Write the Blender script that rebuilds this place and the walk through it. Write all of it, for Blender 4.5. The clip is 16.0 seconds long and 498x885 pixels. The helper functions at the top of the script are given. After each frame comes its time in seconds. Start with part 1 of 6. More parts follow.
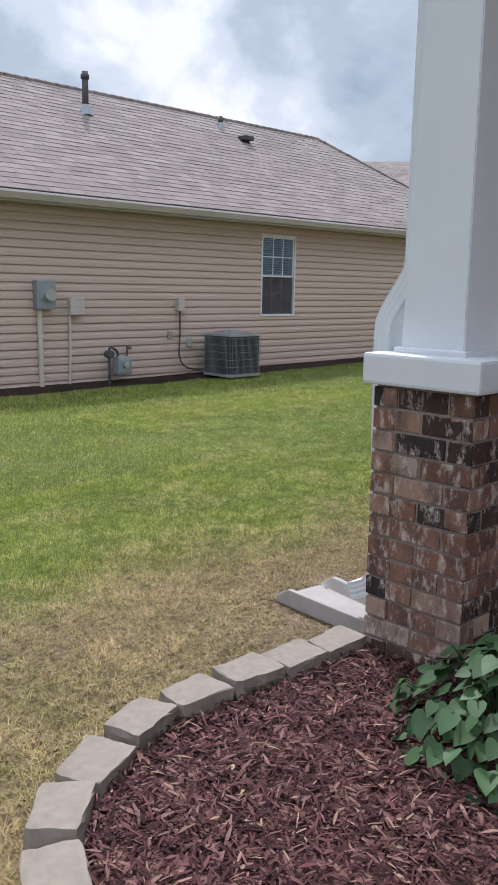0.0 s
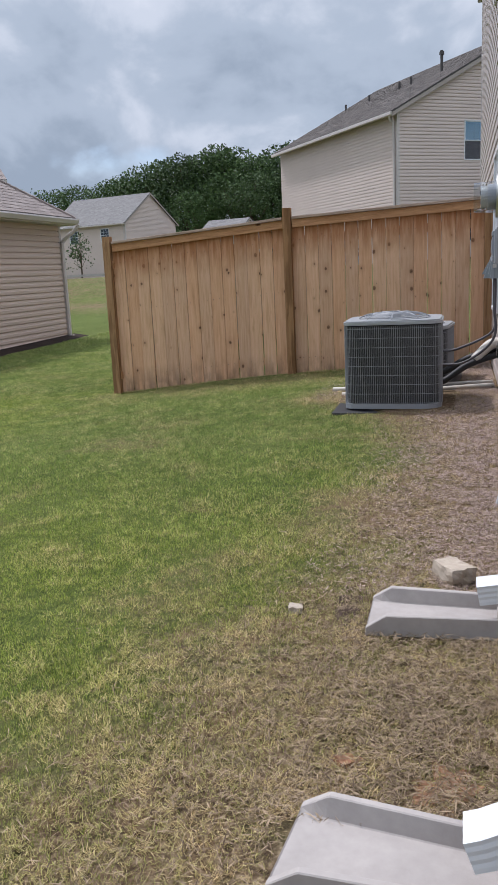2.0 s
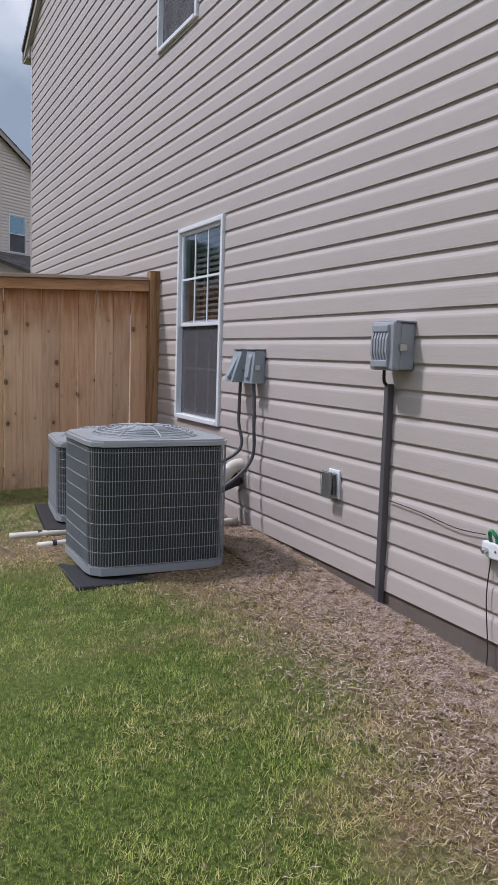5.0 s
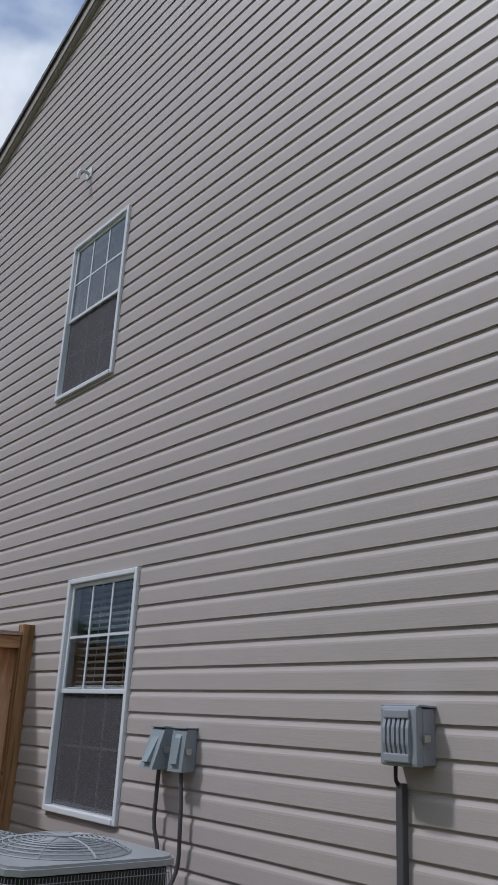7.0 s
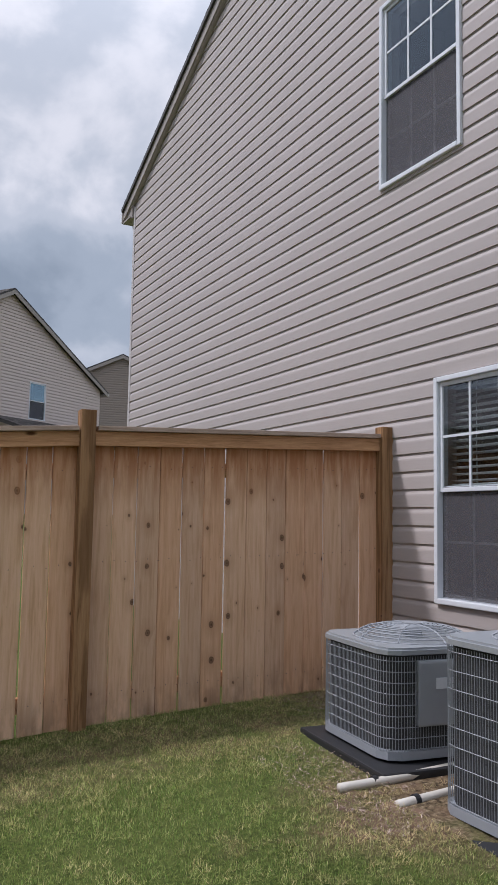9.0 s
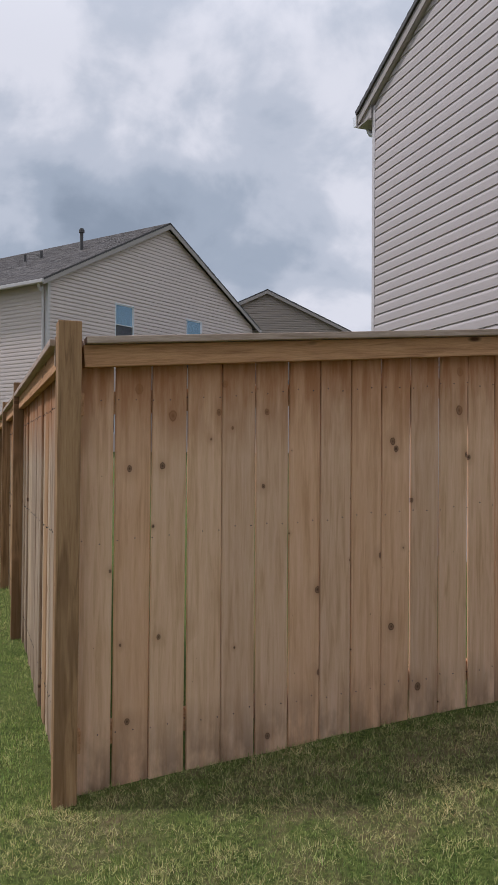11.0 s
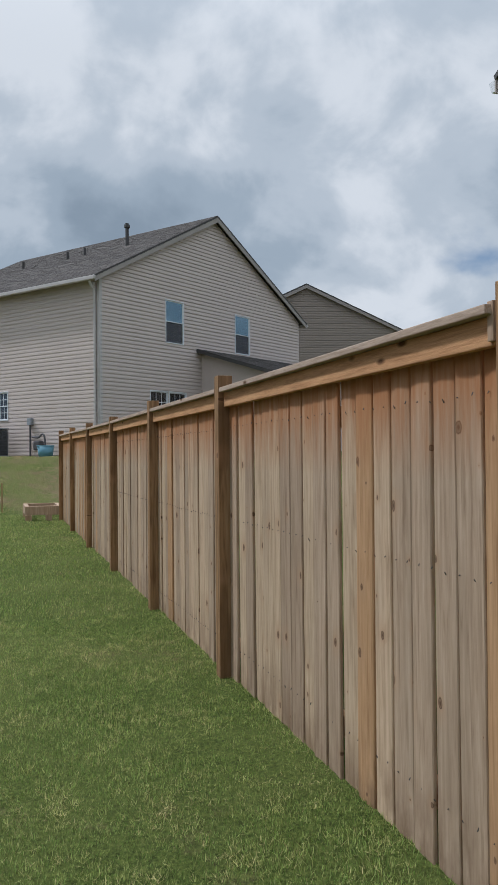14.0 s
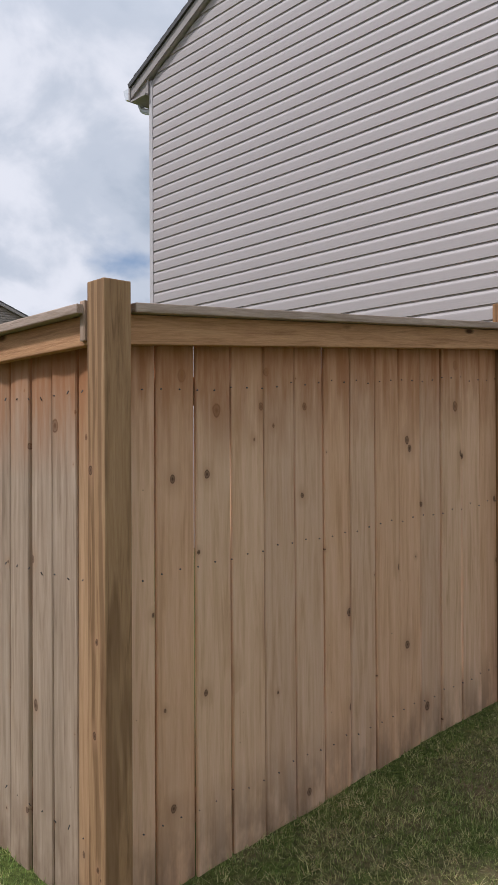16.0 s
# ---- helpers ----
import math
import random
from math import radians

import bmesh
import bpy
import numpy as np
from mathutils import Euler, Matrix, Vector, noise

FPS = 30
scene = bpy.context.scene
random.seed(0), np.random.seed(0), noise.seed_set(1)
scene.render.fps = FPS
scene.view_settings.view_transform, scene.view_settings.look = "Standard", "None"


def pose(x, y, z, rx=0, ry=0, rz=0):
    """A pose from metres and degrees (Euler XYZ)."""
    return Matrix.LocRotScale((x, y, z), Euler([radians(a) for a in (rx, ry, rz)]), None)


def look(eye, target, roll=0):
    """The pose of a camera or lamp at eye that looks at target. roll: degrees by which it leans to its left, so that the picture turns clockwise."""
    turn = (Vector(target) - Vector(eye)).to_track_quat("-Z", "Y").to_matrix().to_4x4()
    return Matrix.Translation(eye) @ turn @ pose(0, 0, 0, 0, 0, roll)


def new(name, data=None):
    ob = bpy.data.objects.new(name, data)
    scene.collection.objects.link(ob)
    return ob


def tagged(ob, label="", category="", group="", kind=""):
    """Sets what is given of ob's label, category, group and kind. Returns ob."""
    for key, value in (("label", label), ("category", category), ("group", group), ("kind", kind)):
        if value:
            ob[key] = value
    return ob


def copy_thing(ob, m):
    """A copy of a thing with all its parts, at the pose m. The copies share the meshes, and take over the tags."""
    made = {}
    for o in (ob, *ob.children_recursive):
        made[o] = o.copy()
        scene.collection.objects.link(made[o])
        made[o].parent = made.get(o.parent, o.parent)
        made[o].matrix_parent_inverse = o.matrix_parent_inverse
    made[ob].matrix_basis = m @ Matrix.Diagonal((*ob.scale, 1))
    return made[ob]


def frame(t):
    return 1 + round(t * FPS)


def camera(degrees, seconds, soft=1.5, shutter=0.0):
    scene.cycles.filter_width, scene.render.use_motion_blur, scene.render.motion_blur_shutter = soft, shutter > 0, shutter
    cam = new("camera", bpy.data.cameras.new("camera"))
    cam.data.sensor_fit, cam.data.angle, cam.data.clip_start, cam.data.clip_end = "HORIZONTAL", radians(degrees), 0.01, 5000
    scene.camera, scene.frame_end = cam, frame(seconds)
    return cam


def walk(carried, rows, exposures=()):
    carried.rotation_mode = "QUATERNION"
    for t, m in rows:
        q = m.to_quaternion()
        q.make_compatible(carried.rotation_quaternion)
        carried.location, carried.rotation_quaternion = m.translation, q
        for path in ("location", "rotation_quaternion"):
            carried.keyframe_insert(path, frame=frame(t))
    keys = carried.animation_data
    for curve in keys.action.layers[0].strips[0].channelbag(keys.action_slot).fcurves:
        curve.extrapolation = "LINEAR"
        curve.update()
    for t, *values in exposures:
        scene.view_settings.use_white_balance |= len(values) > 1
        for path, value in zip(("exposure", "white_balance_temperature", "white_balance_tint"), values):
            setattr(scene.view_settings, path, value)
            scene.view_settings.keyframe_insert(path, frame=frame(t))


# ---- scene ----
cam = camera(34.0, 16.0)
PATH = [
    (0, (0.065, 0.489, 1.538), (1.427, 1.906, 1.169), 0.9),
    (0.5, (0.256, 1.038, 1.548), (1.743, 2.335, 1.218), -0.7),
    (1, (0.477, 1.567, 1.545), (2.09, 2.699, 1.204), -0.9),
    (1.5, (0.749, 2.046, 1.516), (2.549, 2.85, 1.175), -3.8),
    (2, (1.085, 2.491, 1.5), (2.977, 2.989, 1.087), -2.7),
    (2.5, (1.444, 2.887, 1.525), (3.385, 3.126, 1.102), -0.8),
    (3, (1.83, 3.274, 1.544), (3.79, 3.227, 1.146), -0.1),
    (3.5, (2.255, 3.612, 1.518), (4.211, 3.374, 1.177), 0.2),
    (6, (4.219, 4.657, 1.522), (5.791, 3.423, 1.605), 1.5),
    (6.5, (4.423, 4.721, 1.58), (5.919, 3.487, 2.067), 1.9),
    (7, (4.514, 4.832, 1.605), (5.977, 3.631, 2.251), 2.8),
    (7.5, (4.592, 4.988, 1.597), (6.186, 3.981, 2.264), 4.8),
    (8, (4.855, 5.152, 1.557), (6.563, 4.26, 2.095), 3.3),
    (8.5, (5.166, 5.334, 1.557), (6.902, 4.384, 1.845), 1.7),
    (9, (5.485, 5.615, 1.52), (7.262, 4.716, 1.71), 1.0),
    (9.5, (5.857, 5.919, 1.452), (7.687, 5.124, 1.589), 0.9),
    (10, (6.206, 6.246, 1.437), (8.097, 5.596, 1.49), 0.8),
    (12.5, (7.924, 7.499, 1.453), (9.803, 6.813, 1.461), -0.5),
    (13, (8.118, 7.699, 1.473), (9.968, 6.939, 1.503), -1.0),
    (13.5, (8.207, 7.824, 1.478), (10.055, 7.06, 1.506), -0.9),
    (14, (8.232, 7.865, 1.473), (10.135, 7.25, 1.506), -0.5),
    (14.5, (8.245, 7.888, 1.471), (10.193, 7.434, 1.514), -0.0),
    (15, (8.234, 7.879, 1.471), (10.182, 7.428, 1.511), 0.2),
    (15.5, (8.238, 7.807, 1.475), (10.059, 6.981, 1.504), 0.1),
    (16, (8.179, 7.724, 1.475), (9.654, 6.373, 1.496), -0.3),
]
walk(cam, [(t, look(eye, target, roll)) for t, eye, target, roll in PATH], [(0.0, 0.42, 6050, 15), (1.5, 0.32, 6100, 16), (3.5, 0.16, 6000, 18), (6.0, 0.08, 5950, 15), (6.5, -0.36, 5850, 13), (7.0, -0.5, 5900, 13), (7.5, -0.66, 5900, 13), (8.0, -0.6, 5950, 14), (8.5, -0.18, 6000, 16), (9.0, -0.02, 6050, 18), (10.0, -0.05, 6100, 18), (12.5, -0.1, 6050, 14), (13.5, -0.08, 6000, 11), (14.5, -0.2, 5950, 10), (15.2, -0.2, 6000, 10), (16.0, 0.06, 6100, 16)])

# ---- world, sun and exposure ----
world = bpy.data.worlds.new("cloudy_sky")
scene.world = world
world.use_nodes = True
wt = world.node_tree
wt.nodes.clear()


def wnode(kind, **values):
    n = wt.nodes.new(kind)
    for key, v in values.items():
        n.inputs[key].default_value = v
    return n


SUN_TO = Vector((0.36, 0.58, 1.0)).normalized()
sky = wt.nodes.new("ShaderNodeTexSky")
sky.sky_type, sky.sun_disc = "NISHITA", False
sky.sun_elevation = math.asin(SUN_TO.z)
sky.sun_rotation = math.atan2(SUN_TO.x, SUN_TO.y)
coord = wt.nodes.new("ShaderNodeTexCoord")
sep = wt.nodes.new("ShaderNodeSeparateXYZ")
wt.links.new(coord.outputs["Generated"], sep.inputs[0])


def wmath(op, a, b):
    n = wt.nodes.new("ShaderNodeMath")
    n.operation = op
    for i, v in enumerate((a, b)):
        if isinstance(v, (int, float)):
            n.inputs[i].default_value = v
        else:
            wt.links.new(v, n.inputs[i])
    return n.outputs[0]


height = wmath("ADD", wmath("MAXIMUM", sep.outputs[2], 0.0), 0.62)
flat = wt.nodes.new("ShaderNodeCombineXYZ")
wt.links.new(wmath("DIVIDE", sep.outputs[0], height), flat.inputs[0])
wt.links.new(wmath("DIVIDE", sep.outputs[1], height), flat.inputs[1])


def wnoise(scale, detail, rough, shift):
    mp = wnode("ShaderNodeMapping", Location=shift)
    wt.links.new(flat.outputs[0], mp.inputs[0])
    n = wnode("ShaderNodeTexNoise", Scale=scale, Detail=detail, Roughness=rough)
    n.inputs["Distortion"].default_value = 0.25
    wt.links.new(mp.outputs[0], n.inputs["Vector"])
    return n.outputs[0]


def wramp(value, stops):
    r = wt.nodes.new("ShaderNodeValToRGB")
    while len(r.color_ramp.elements) < len(stops):
        r.color_ramp.elements.new(0.5)
    for e, (p, c) in zip(r.color_ramp.elements, stops):
        e.position, e.color = p, (*c, 1)
    r.color_ramp.interpolation = "EASE"
    wt.links.new(value, r.inputs[0])
    return r.outputs[0]


def wmix(fac, a, b):
    n = wt.nodes.new("ShaderNodeMix")
    n.data_type = "RGBA"
    wt.links.new(fac, n.inputs[0])
    wt.links.new(a, n.inputs[6])
    wt.links.new(b, n.inputs[7])
    return n.outputs[2]


billow = wmath("ADD", wmath("MULTIPLY", wnoise(1.9, 6, 0.5, (5.3, 2.32, 0)), 0.72), wmath("MULTIPLY", wnoise(6.5, 7, 0.55, (1.2, 8.1, 0)), 0.28))
cloud = wramp(billow, [(0.385, (0.285, 0.345, 0.405)), (0.465, (0.39, 0.455, 0.515)), (0.53, (0.55, 0.60, 0.645)), (0.60, (0.78, 0.80, 0.815))])
cover = wramp(wnoise(1.9, 7, 0.5, (7.6, 3.456, 0)), [(0.29, (0, 0, 0)), (0.36, (1, 1, 1))])
back = wt.nodes.new("ShaderNodeBackground")
skyscale = wt.nodes.new("ShaderNodeVectorMath")
skyscale.operation = "SCALE"
skyscale.inputs["Scale"].default_value = 0.10
wt.links.new(sky.outputs[0], skyscale.inputs[0])
wt.links.new(wmix(cover, skyscale.outputs[0], cloud), back.inputs[0])
# an overcast sky is brighter towards the zenith than at the horizon
rise = wt.nodes.new("ShaderNodeMapRange")
rise.interpolation_type = "SMOOTHSTEP"
for _i, _v in ((1, 0.42), (2, 1.0), (3, 0.97), (4, 2.5)):
    rise.inputs[_i].default_value = _v
wt.links.new(sep.outputs[2], rise.inputs[0])
wt.links.new(rise.outputs[0], back.inputs[1])
wout = wt.nodes.new("ShaderNodeOutputWorld")
wt.links.new(back.outputs[0], wout.inputs[0])

sun = new("sun", bpy.data.lights.new("sun", "SUN"))
sun.data.energy, sun.data.angle, sun.data.color = 2.9, radians(5.0), (1.0, 0.97, 0.93)
sun.matrix_world = look((6, 8, 30), Vector((6, 8, 30)) - SUN_TO)


# ---- materials ----
class Nodes:
    def __init__(self, name):
        self.m = bpy.data.materials.new(name)
        self.m.use_nodes = True
        self.t = self.m.node_tree
        self.b = self.t.nodes["Principled BSDF"]
        self.coord = self.t.nodes.new("ShaderNodeTexCoord")
        self.info = None

    def add(self, kind, **values):
        n = self.t.nodes.new(kind)
        for key, v in values.items():
            n.inputs[key.replace("_", " ")].default_value = v
        return n

    def link(self, a, b):
        self.t.links.new(a, b)

    def vec(self, scale=(1, 1, 1), vary=False):
        mp = self.add("ShaderNodeMapping", Scale=scale)
        src = self.coord.outputs["Object"]
        if vary:
            self.info = self.info or self.t.nodes.new("ShaderNodeObjectInfo")
            mul = self.add("ShaderNodeMath")
            mul.operation = "MULTIPLY"
            self.link(self.info.outputs["Random"], mul.inputs[0])
            mul.inputs[1].default_value = 37.0
            shift = self.add("ShaderNodeVectorMath")
            self.link(src, shift.inputs[0])
            self.link(mul.outputs[0], shift.inputs[1])
            src = shift.outputs[0]
        self.link(src, mp.inputs[0])
        return mp.outputs[0]

    def noise(self, scale, detail=4, rough=0.55, stretch=(1, 1, 1), vary=False, distort=0.0):
        n = self.add("ShaderNodeTexNoise", Scale=scale, Detail=detail, Roughness=rough, Distortion=distort)
        self.link(self.vec(stretch, vary), n.inputs["Vector"])
        return n.outputs[0]

    def ramp(self, value, *stops):
        r = self.t.nodes.new("ShaderNodeValToRGB")
        while len(r.color_ramp.elements) < len(stops):
            r.color_ramp.elements.new(0.5)
        for e, (p, c) in zip(r.color_ramp.elements, stops):
            c = (c, c, c) if isinstance(c, (int, float)) else c
            e.position, e.color = p, (*c, 1)
        self.link(value, r.inputs[0])
        return r.outputs[0]

    def mix(self, fac, a, b, blend="MIX"):
        n = self.t.nodes.new("ShaderNodeMix")
        n.data_type, n.blend_type = "RGBA", blend
        for i, v in ((0, fac), (6, a), (7, b)):
            if isinstance(v, (int, float)):
                n.inputs[i].default_value = v
            elif isinstance(v, tuple):
                n.inputs[i].default_value = (*v, 1)
            else:
                self.link(v, n.inputs[i])
        return n.outputs[2]

    def bump(self, value, strength=0.3, distance=0.005):
        n = self.add("ShaderNodeBump", Strength=strength, Distance=distance)
        self.link(value, n.inputs["Height"])
        self.link(n.outputs[0], self.b.inputs["Normal"])

    def random(self):
        self.info = self.info or self.t.nodes.new("ShaderNodeObjectInfo")
        return self.info.outputs["Random"]

    def done(self, colour, rough=0.7, metal=0.0, spec=0.4):
        if isinstance(colour, tuple):
            self.b.inputs["Base Color"].default_value = (*colour, 1)
        else:
            self.link(colour, self.b.inputs["Base Color"])
        self.b.inputs["Roughness"].default_value = rough
        self.b.inputs["Metallic"].default_value = metal
        self.b.inputs["Specular IOR Level"].default_value = spec
        return self.m


def plain(name, c, rough=0.6, metal=0.0, grain=60.0, wear=0.12, bump=0.08, spec=0.4):
    """Paint, plastic or metal with fine grain and faint large stains."""
    n = Nodes(name)
    small, large = n.noise(grain, 5), n.noise(2.3, 4)
    lo, hi = tuple(v * (1 - wear) for v in c), tuple(min(1, v * (1 + wear)) for v in c)
    col = n.mix(n.ramp(large, (0.3, 0.0), (0.7, 1.0)), lo, hi)
    col = n.mix(0.25, col, n.ramp(small, (0.3, lo), (0.7, hi)))
    n.bump(small, bump, 0.002)
    return n.done(col, rough, metal, spec)


def siding(name, c):
    """Vinyl with embossed grain that runs along the board and faint dirt."""
    n = Nodes(name)
    grain = n.noise(9, 5, 0.6, (0.6, 0.6, 22))
    dirt = n.noise(0.55, 6, 0.6, (1, 1, 1.6))
    col = n.mix(n.ramp(dirt, (0.35, 0.0), (0.7, 1.0)), tuple(v * 0.93 for v in c), tuple(v * 1.05 for v in c))
    col = n.mix(0.5, col, n.ramp(n.noise(24, 3, 0.6, (0.3, 0.3, 3)), (0.3, tuple(v * 0.95 for v in c)), (0.7, tuple(v * 1.04 for v in c))))
    col = n.mix(n.ramp(n.random(), (0.0, 0.0), (1.0, 0.10)), col, tuple(v * 0.86 for v in c))
    n.bump(grain, 0.25, 0.002)
    return n.done(col, 0.48, 0, 0.35)


def shingle(name, a, b, c):
    n = Nodes(name)
    big = n.noise(0.9, 4)
    fine = n.noise(140, 3)
    geo = n.t.nodes.new("ShaderNodeNewGeometry")
    col = n.ramp(geo.outputs["Random Per Island"], (0.0, a), (0.5, b), (1.0, c))
    col = n.mix(0.35, col, n.ramp(fine, (0.35, a), (0.65, c)))
    col = n.mix(n.ramp(big, (0.4, 0.0), (0.8, 0.35)), col, a)
    n.bump(fine, 0.4, 0.003)
    return n.done(col, 0.92, 0, 0.2)


def timber(name, light, mid, dark, knots=True, weather=0.5, flame=0.14, aged=True, odd=(0.97, 0.89, 0.81), spread_of=1.0, halo=(0.42, 0.235, 0.13)):
    """Sawn pine: grain and stain streaks along z, knots, a tint for each board."""
    n = Nodes(name)
    streak = n.noise(5.0, 6, 0.6, (9, 9, 0.55), True, 0.6)
    grain = n.noise(30, 4, 0.65, (9, 9, 0.5), True, 0.4)
    col = n.ramp(streak, (0.3, dark), (0.48, mid), (0.68, light))
    col = n.mix(0.16, col, n.ramp(grain, (0.35, dark), (0.6, light)), "MIX")
    wave = n.add("ShaderNodeTexWave", Scale=9.0, Distortion=7.0, Detail=3.0, Detail_Scale=1.2)
    n.link(n.vec((1.0, 1.0, 0.10), True), wave.inputs["Vector"])
    col = n.mix(n.ramp(wave.outputs["Fac"], (0.25, flame), (0.7, 0.0)), col, dark)
    def far_from_one(c):
        return tuple(1 + (v - 1) * spread_of for v in c)
    tint = n.ramp(n.random(), (0.0, far_from_one((0.90, 0.88, 0.87))), (0.25, far_from_one((1.03, 1.01, 0.98))), (0.42, odd), (0.56, far_from_one((0.96, 0.94, 0.93))), (0.72, far_from_one((1.06, 1.03, 1.0))), (0.86, odd), (1.0, far_from_one((1.08, 1.06, 1.05))))
    tint.node.color_ramp.interpolation = "CONSTANT"
    col = n.mix(1.0, col, tint, "MULTIPLY")
    stain = n.noise(1.3, 5, 0.55, (1.6, 1.6, 0.55), True)
    col = n.mix(n.ramp(stain, (0.52, 0.0), (0.75, weather)), col, tuple(v * 0.62 for v in mid))
    if knots:
        v = n.add("ShaderNodeTexVoronoi", Scale=1.0, Randomness=1.0)
        v.voronoi_dimensions = "2D"
        turn = n.add("ShaderNodeMapping", Rotation=(radians(90), 0, 0))
        n.link(n.vec((5.4, 5.4, 4.1), True), turn.inputs[0])
        n.link(turn.outputs[0], v.inputs["Vector"])
        hue = n.add("ShaderNodeSeparateXYZ")
        n.link(v.outputs["Color"], hue.inputs[0])
        size = n.add("ShaderNodeMapRange")
        n.link(hue.outputs[0], size.inputs[0])
        for k, val in ((1, 0.46), (2, 1.0), (3, 0.002), (4, 0.095)):
            size.inputs[k].default_value = val
        rel = n.add("ShaderNodeMath")
        rel.operation = "DIVIDE"
        ragged = n.add("ShaderNodeMath")
        ragged.operation = "MULTIPLY_ADD"
        n.link(n.noise(34, 3, 0.6, (1, 1, 0.7), True), ragged.inputs[0])
        ragged.inputs[1].default_value, ragged.inputs[2].default_value = 0.06, -0.03
        near = n.add("ShaderNodeMath")
        near.operation = "ADD"
        n.link(v.outputs["Distance"], near.inputs[0])
        n.link(ragged.outputs[0], near.inputs[1])
        n.link(near.outputs[0], rel.inputs[0])
        n.link(size.outputs[0], rel.inputs[1])
        far_off = n.add("ShaderNodeMath")
        far_off.operation = "MULTIPLY"
        n.link(rel.outputs[0], far_off.inputs[0])
        far_off.inputs[1].default_value = 0.2
        col = n.mix(n.ramp(far_off.outputs[0], (0.16, 0.6), (0.36, 0.3), (0.95, 0.0)), col, halo)
        col = n.mix(n.ramp(far_off.outputs[0], (0.03, 0.9), (0.08, 0.65), (0.13, 0.55), (0.165, 0.9), (0.21, 0.0)), col, (0.065, 0.03, 0.017))
    if aged:
        # reddish drips below the top of each board
        zs = n.add("ShaderNodeSeparateXYZ")
        n.link(n.coord.outputs["Object"], zs.inputs[0])
        drip = n.add("ShaderNodeMapRange")
        n.link(zs.outputs[2], drip.inputs[0])
        for k, val in ((1, -0.46), (2, -0.09), (3, 0.0), (4, 1.0)):
            drip.inputs[k].default_value = val
        thin = n.noise(16, 4, 0.6, (1.6, 1.6, 0.2), True)
        both = n.add("ShaderNodeMath")
        both.operation = "MULTIPLY"
        n.link(drip.outputs[0], both.inputs[0])
        n.link(n.ramp(thin, (0.38, 0.0), (0.60, 1.0)), both.inputs[1])
        col = n.mix(n.ramp(drip.outputs[0], (0.0, 0.0), (0.5, 0.2), (1.0, 0.85)), col, (0.44, 0.21, 0.098))
        col = n.mix(both.outputs[0], col, (0.36, 0.155, 0.065))
        foot = n.add("ShaderNodeMapRange")
        n.link(zs.outputs[2], foot.inputs[0])
        for k, val in ((1, -1.42), (2, -1.80), (3, 0.0), (4, 1.0)):
            foot.inputs[k].default_value = val
        wet = n.add("ShaderNodeMath")
        wet.operation = "MULTIPLY"
        n.link(foot.outputs[0], wet.inputs[0])
        n.link(n.ramp(n.noise(7, 4, 0.6, (1.5, 1.5, 0.6), True), (0.38, 0.0), (0.60, 0.9)), wet.inputs[1])
        col = n.mix(wet.outputs[0], col, (0.17, 0.105, 0.065))
    n.bump(grain, 0.22, 0.003)
    return n.done(col, 0.82, 0, 0.2)


M_SIDING = siding("beige_vinyl", (0.44, 0.392, 0.372))
M_SIDING_N = siding("tan_vinyl", (0.54, 0.43, 0.372))
M_SIDING_F = siding("stone_grey_vinyl", (0.58, 0.495, 0.455))
M_SIDING_B = siding("brown_vinyl", (0.30, 0.25, 0.21))
M_WHITE = plain("white_paint", (0.63, 0.655, 0.68), 0.42, 0, 45, 0.04, 0.05)
M_TRIM = plain("white_vinyl_trim", (0.68, 0.70, 0.73), 0.4, 0, 60, 0.05, 0.03)
M_RAKE = plain("beige_trim", (0.33, 0.295, 0.27), 0.5, 0, 40, 0.07, 0.05)
M_GUTTER = plain("cream_gutter", (0.51, 0.475, 0.46), 0.45, 0, 40, 0.07, 0.05)
M_SHINGLE_N = shingle("brown_shingles", (0.19, 0.16, 0.148), (0.255, 0.215, 0.20), (0.32, 0.275, 0.25))
M_SHINGLE_F = shingle("charcoal_shingles", (0.055, 0.05, 0.047), (0.095, 0.085, 0.078), (0.15, 0.13, 0.12))
M_SHINGLE_G = shingle("grey_shingles", (0.16, 0.155, 0.15), (0.20, 0.195, 0.19), (0.25, 0.24, 0.235))
M_PINE = timber("fence_pine", (0.76, 0.525, 0.365), (0.69, 0.45, 0.29), (0.54, 0.325, 0.185), True, 0.22, 0.10, True, (0.99, 0.91, 0.84), 0.9)
M_GREYPINE = timber("weathered_fence_pine", (0.55, 0.44, 0.335), (0.45, 0.345, 0.25), (0.28, 0.20, 0.135), True, 0.5, 0.16, True, (0.97, 0.76, 0.56), 2.0, (0.40, 0.25, 0.15))
M_POST = timber("treated_pine", (0.43, 0.275, 0.15), (0.34, 0.205, 0.105), (0.15, 0.082, 0.04), True, 0.2, 0.6, False)
M_CAP = timber("weathered_cap_pine", (0.55, 0.42, 0.32), (0.44, 0.32, 0.23), (0.30, 0.20, 0.13), False, 0.3, 0.2, False)
M_BOX = plain("grey_painted_steel", (0.32, 0.34, 0.375), 0.45, 0.2, 50, 0.08, 0.05)
M_BLUEBOX = plain("blue_grey_steel", (0.28, 0.32, 0.35), 0.45, 0.2, 50, 0.08, 0.05)
M_PVC = plain("grey_pvc", (0.088, 0.083, 0.090), 0.55, 0, 40, 0.1, 0.05)
M_PIPE = plain("light_grey_pvc", (0.42, 0.43, 0.45), 0.5, 0, 40, 0.08, 0.05)
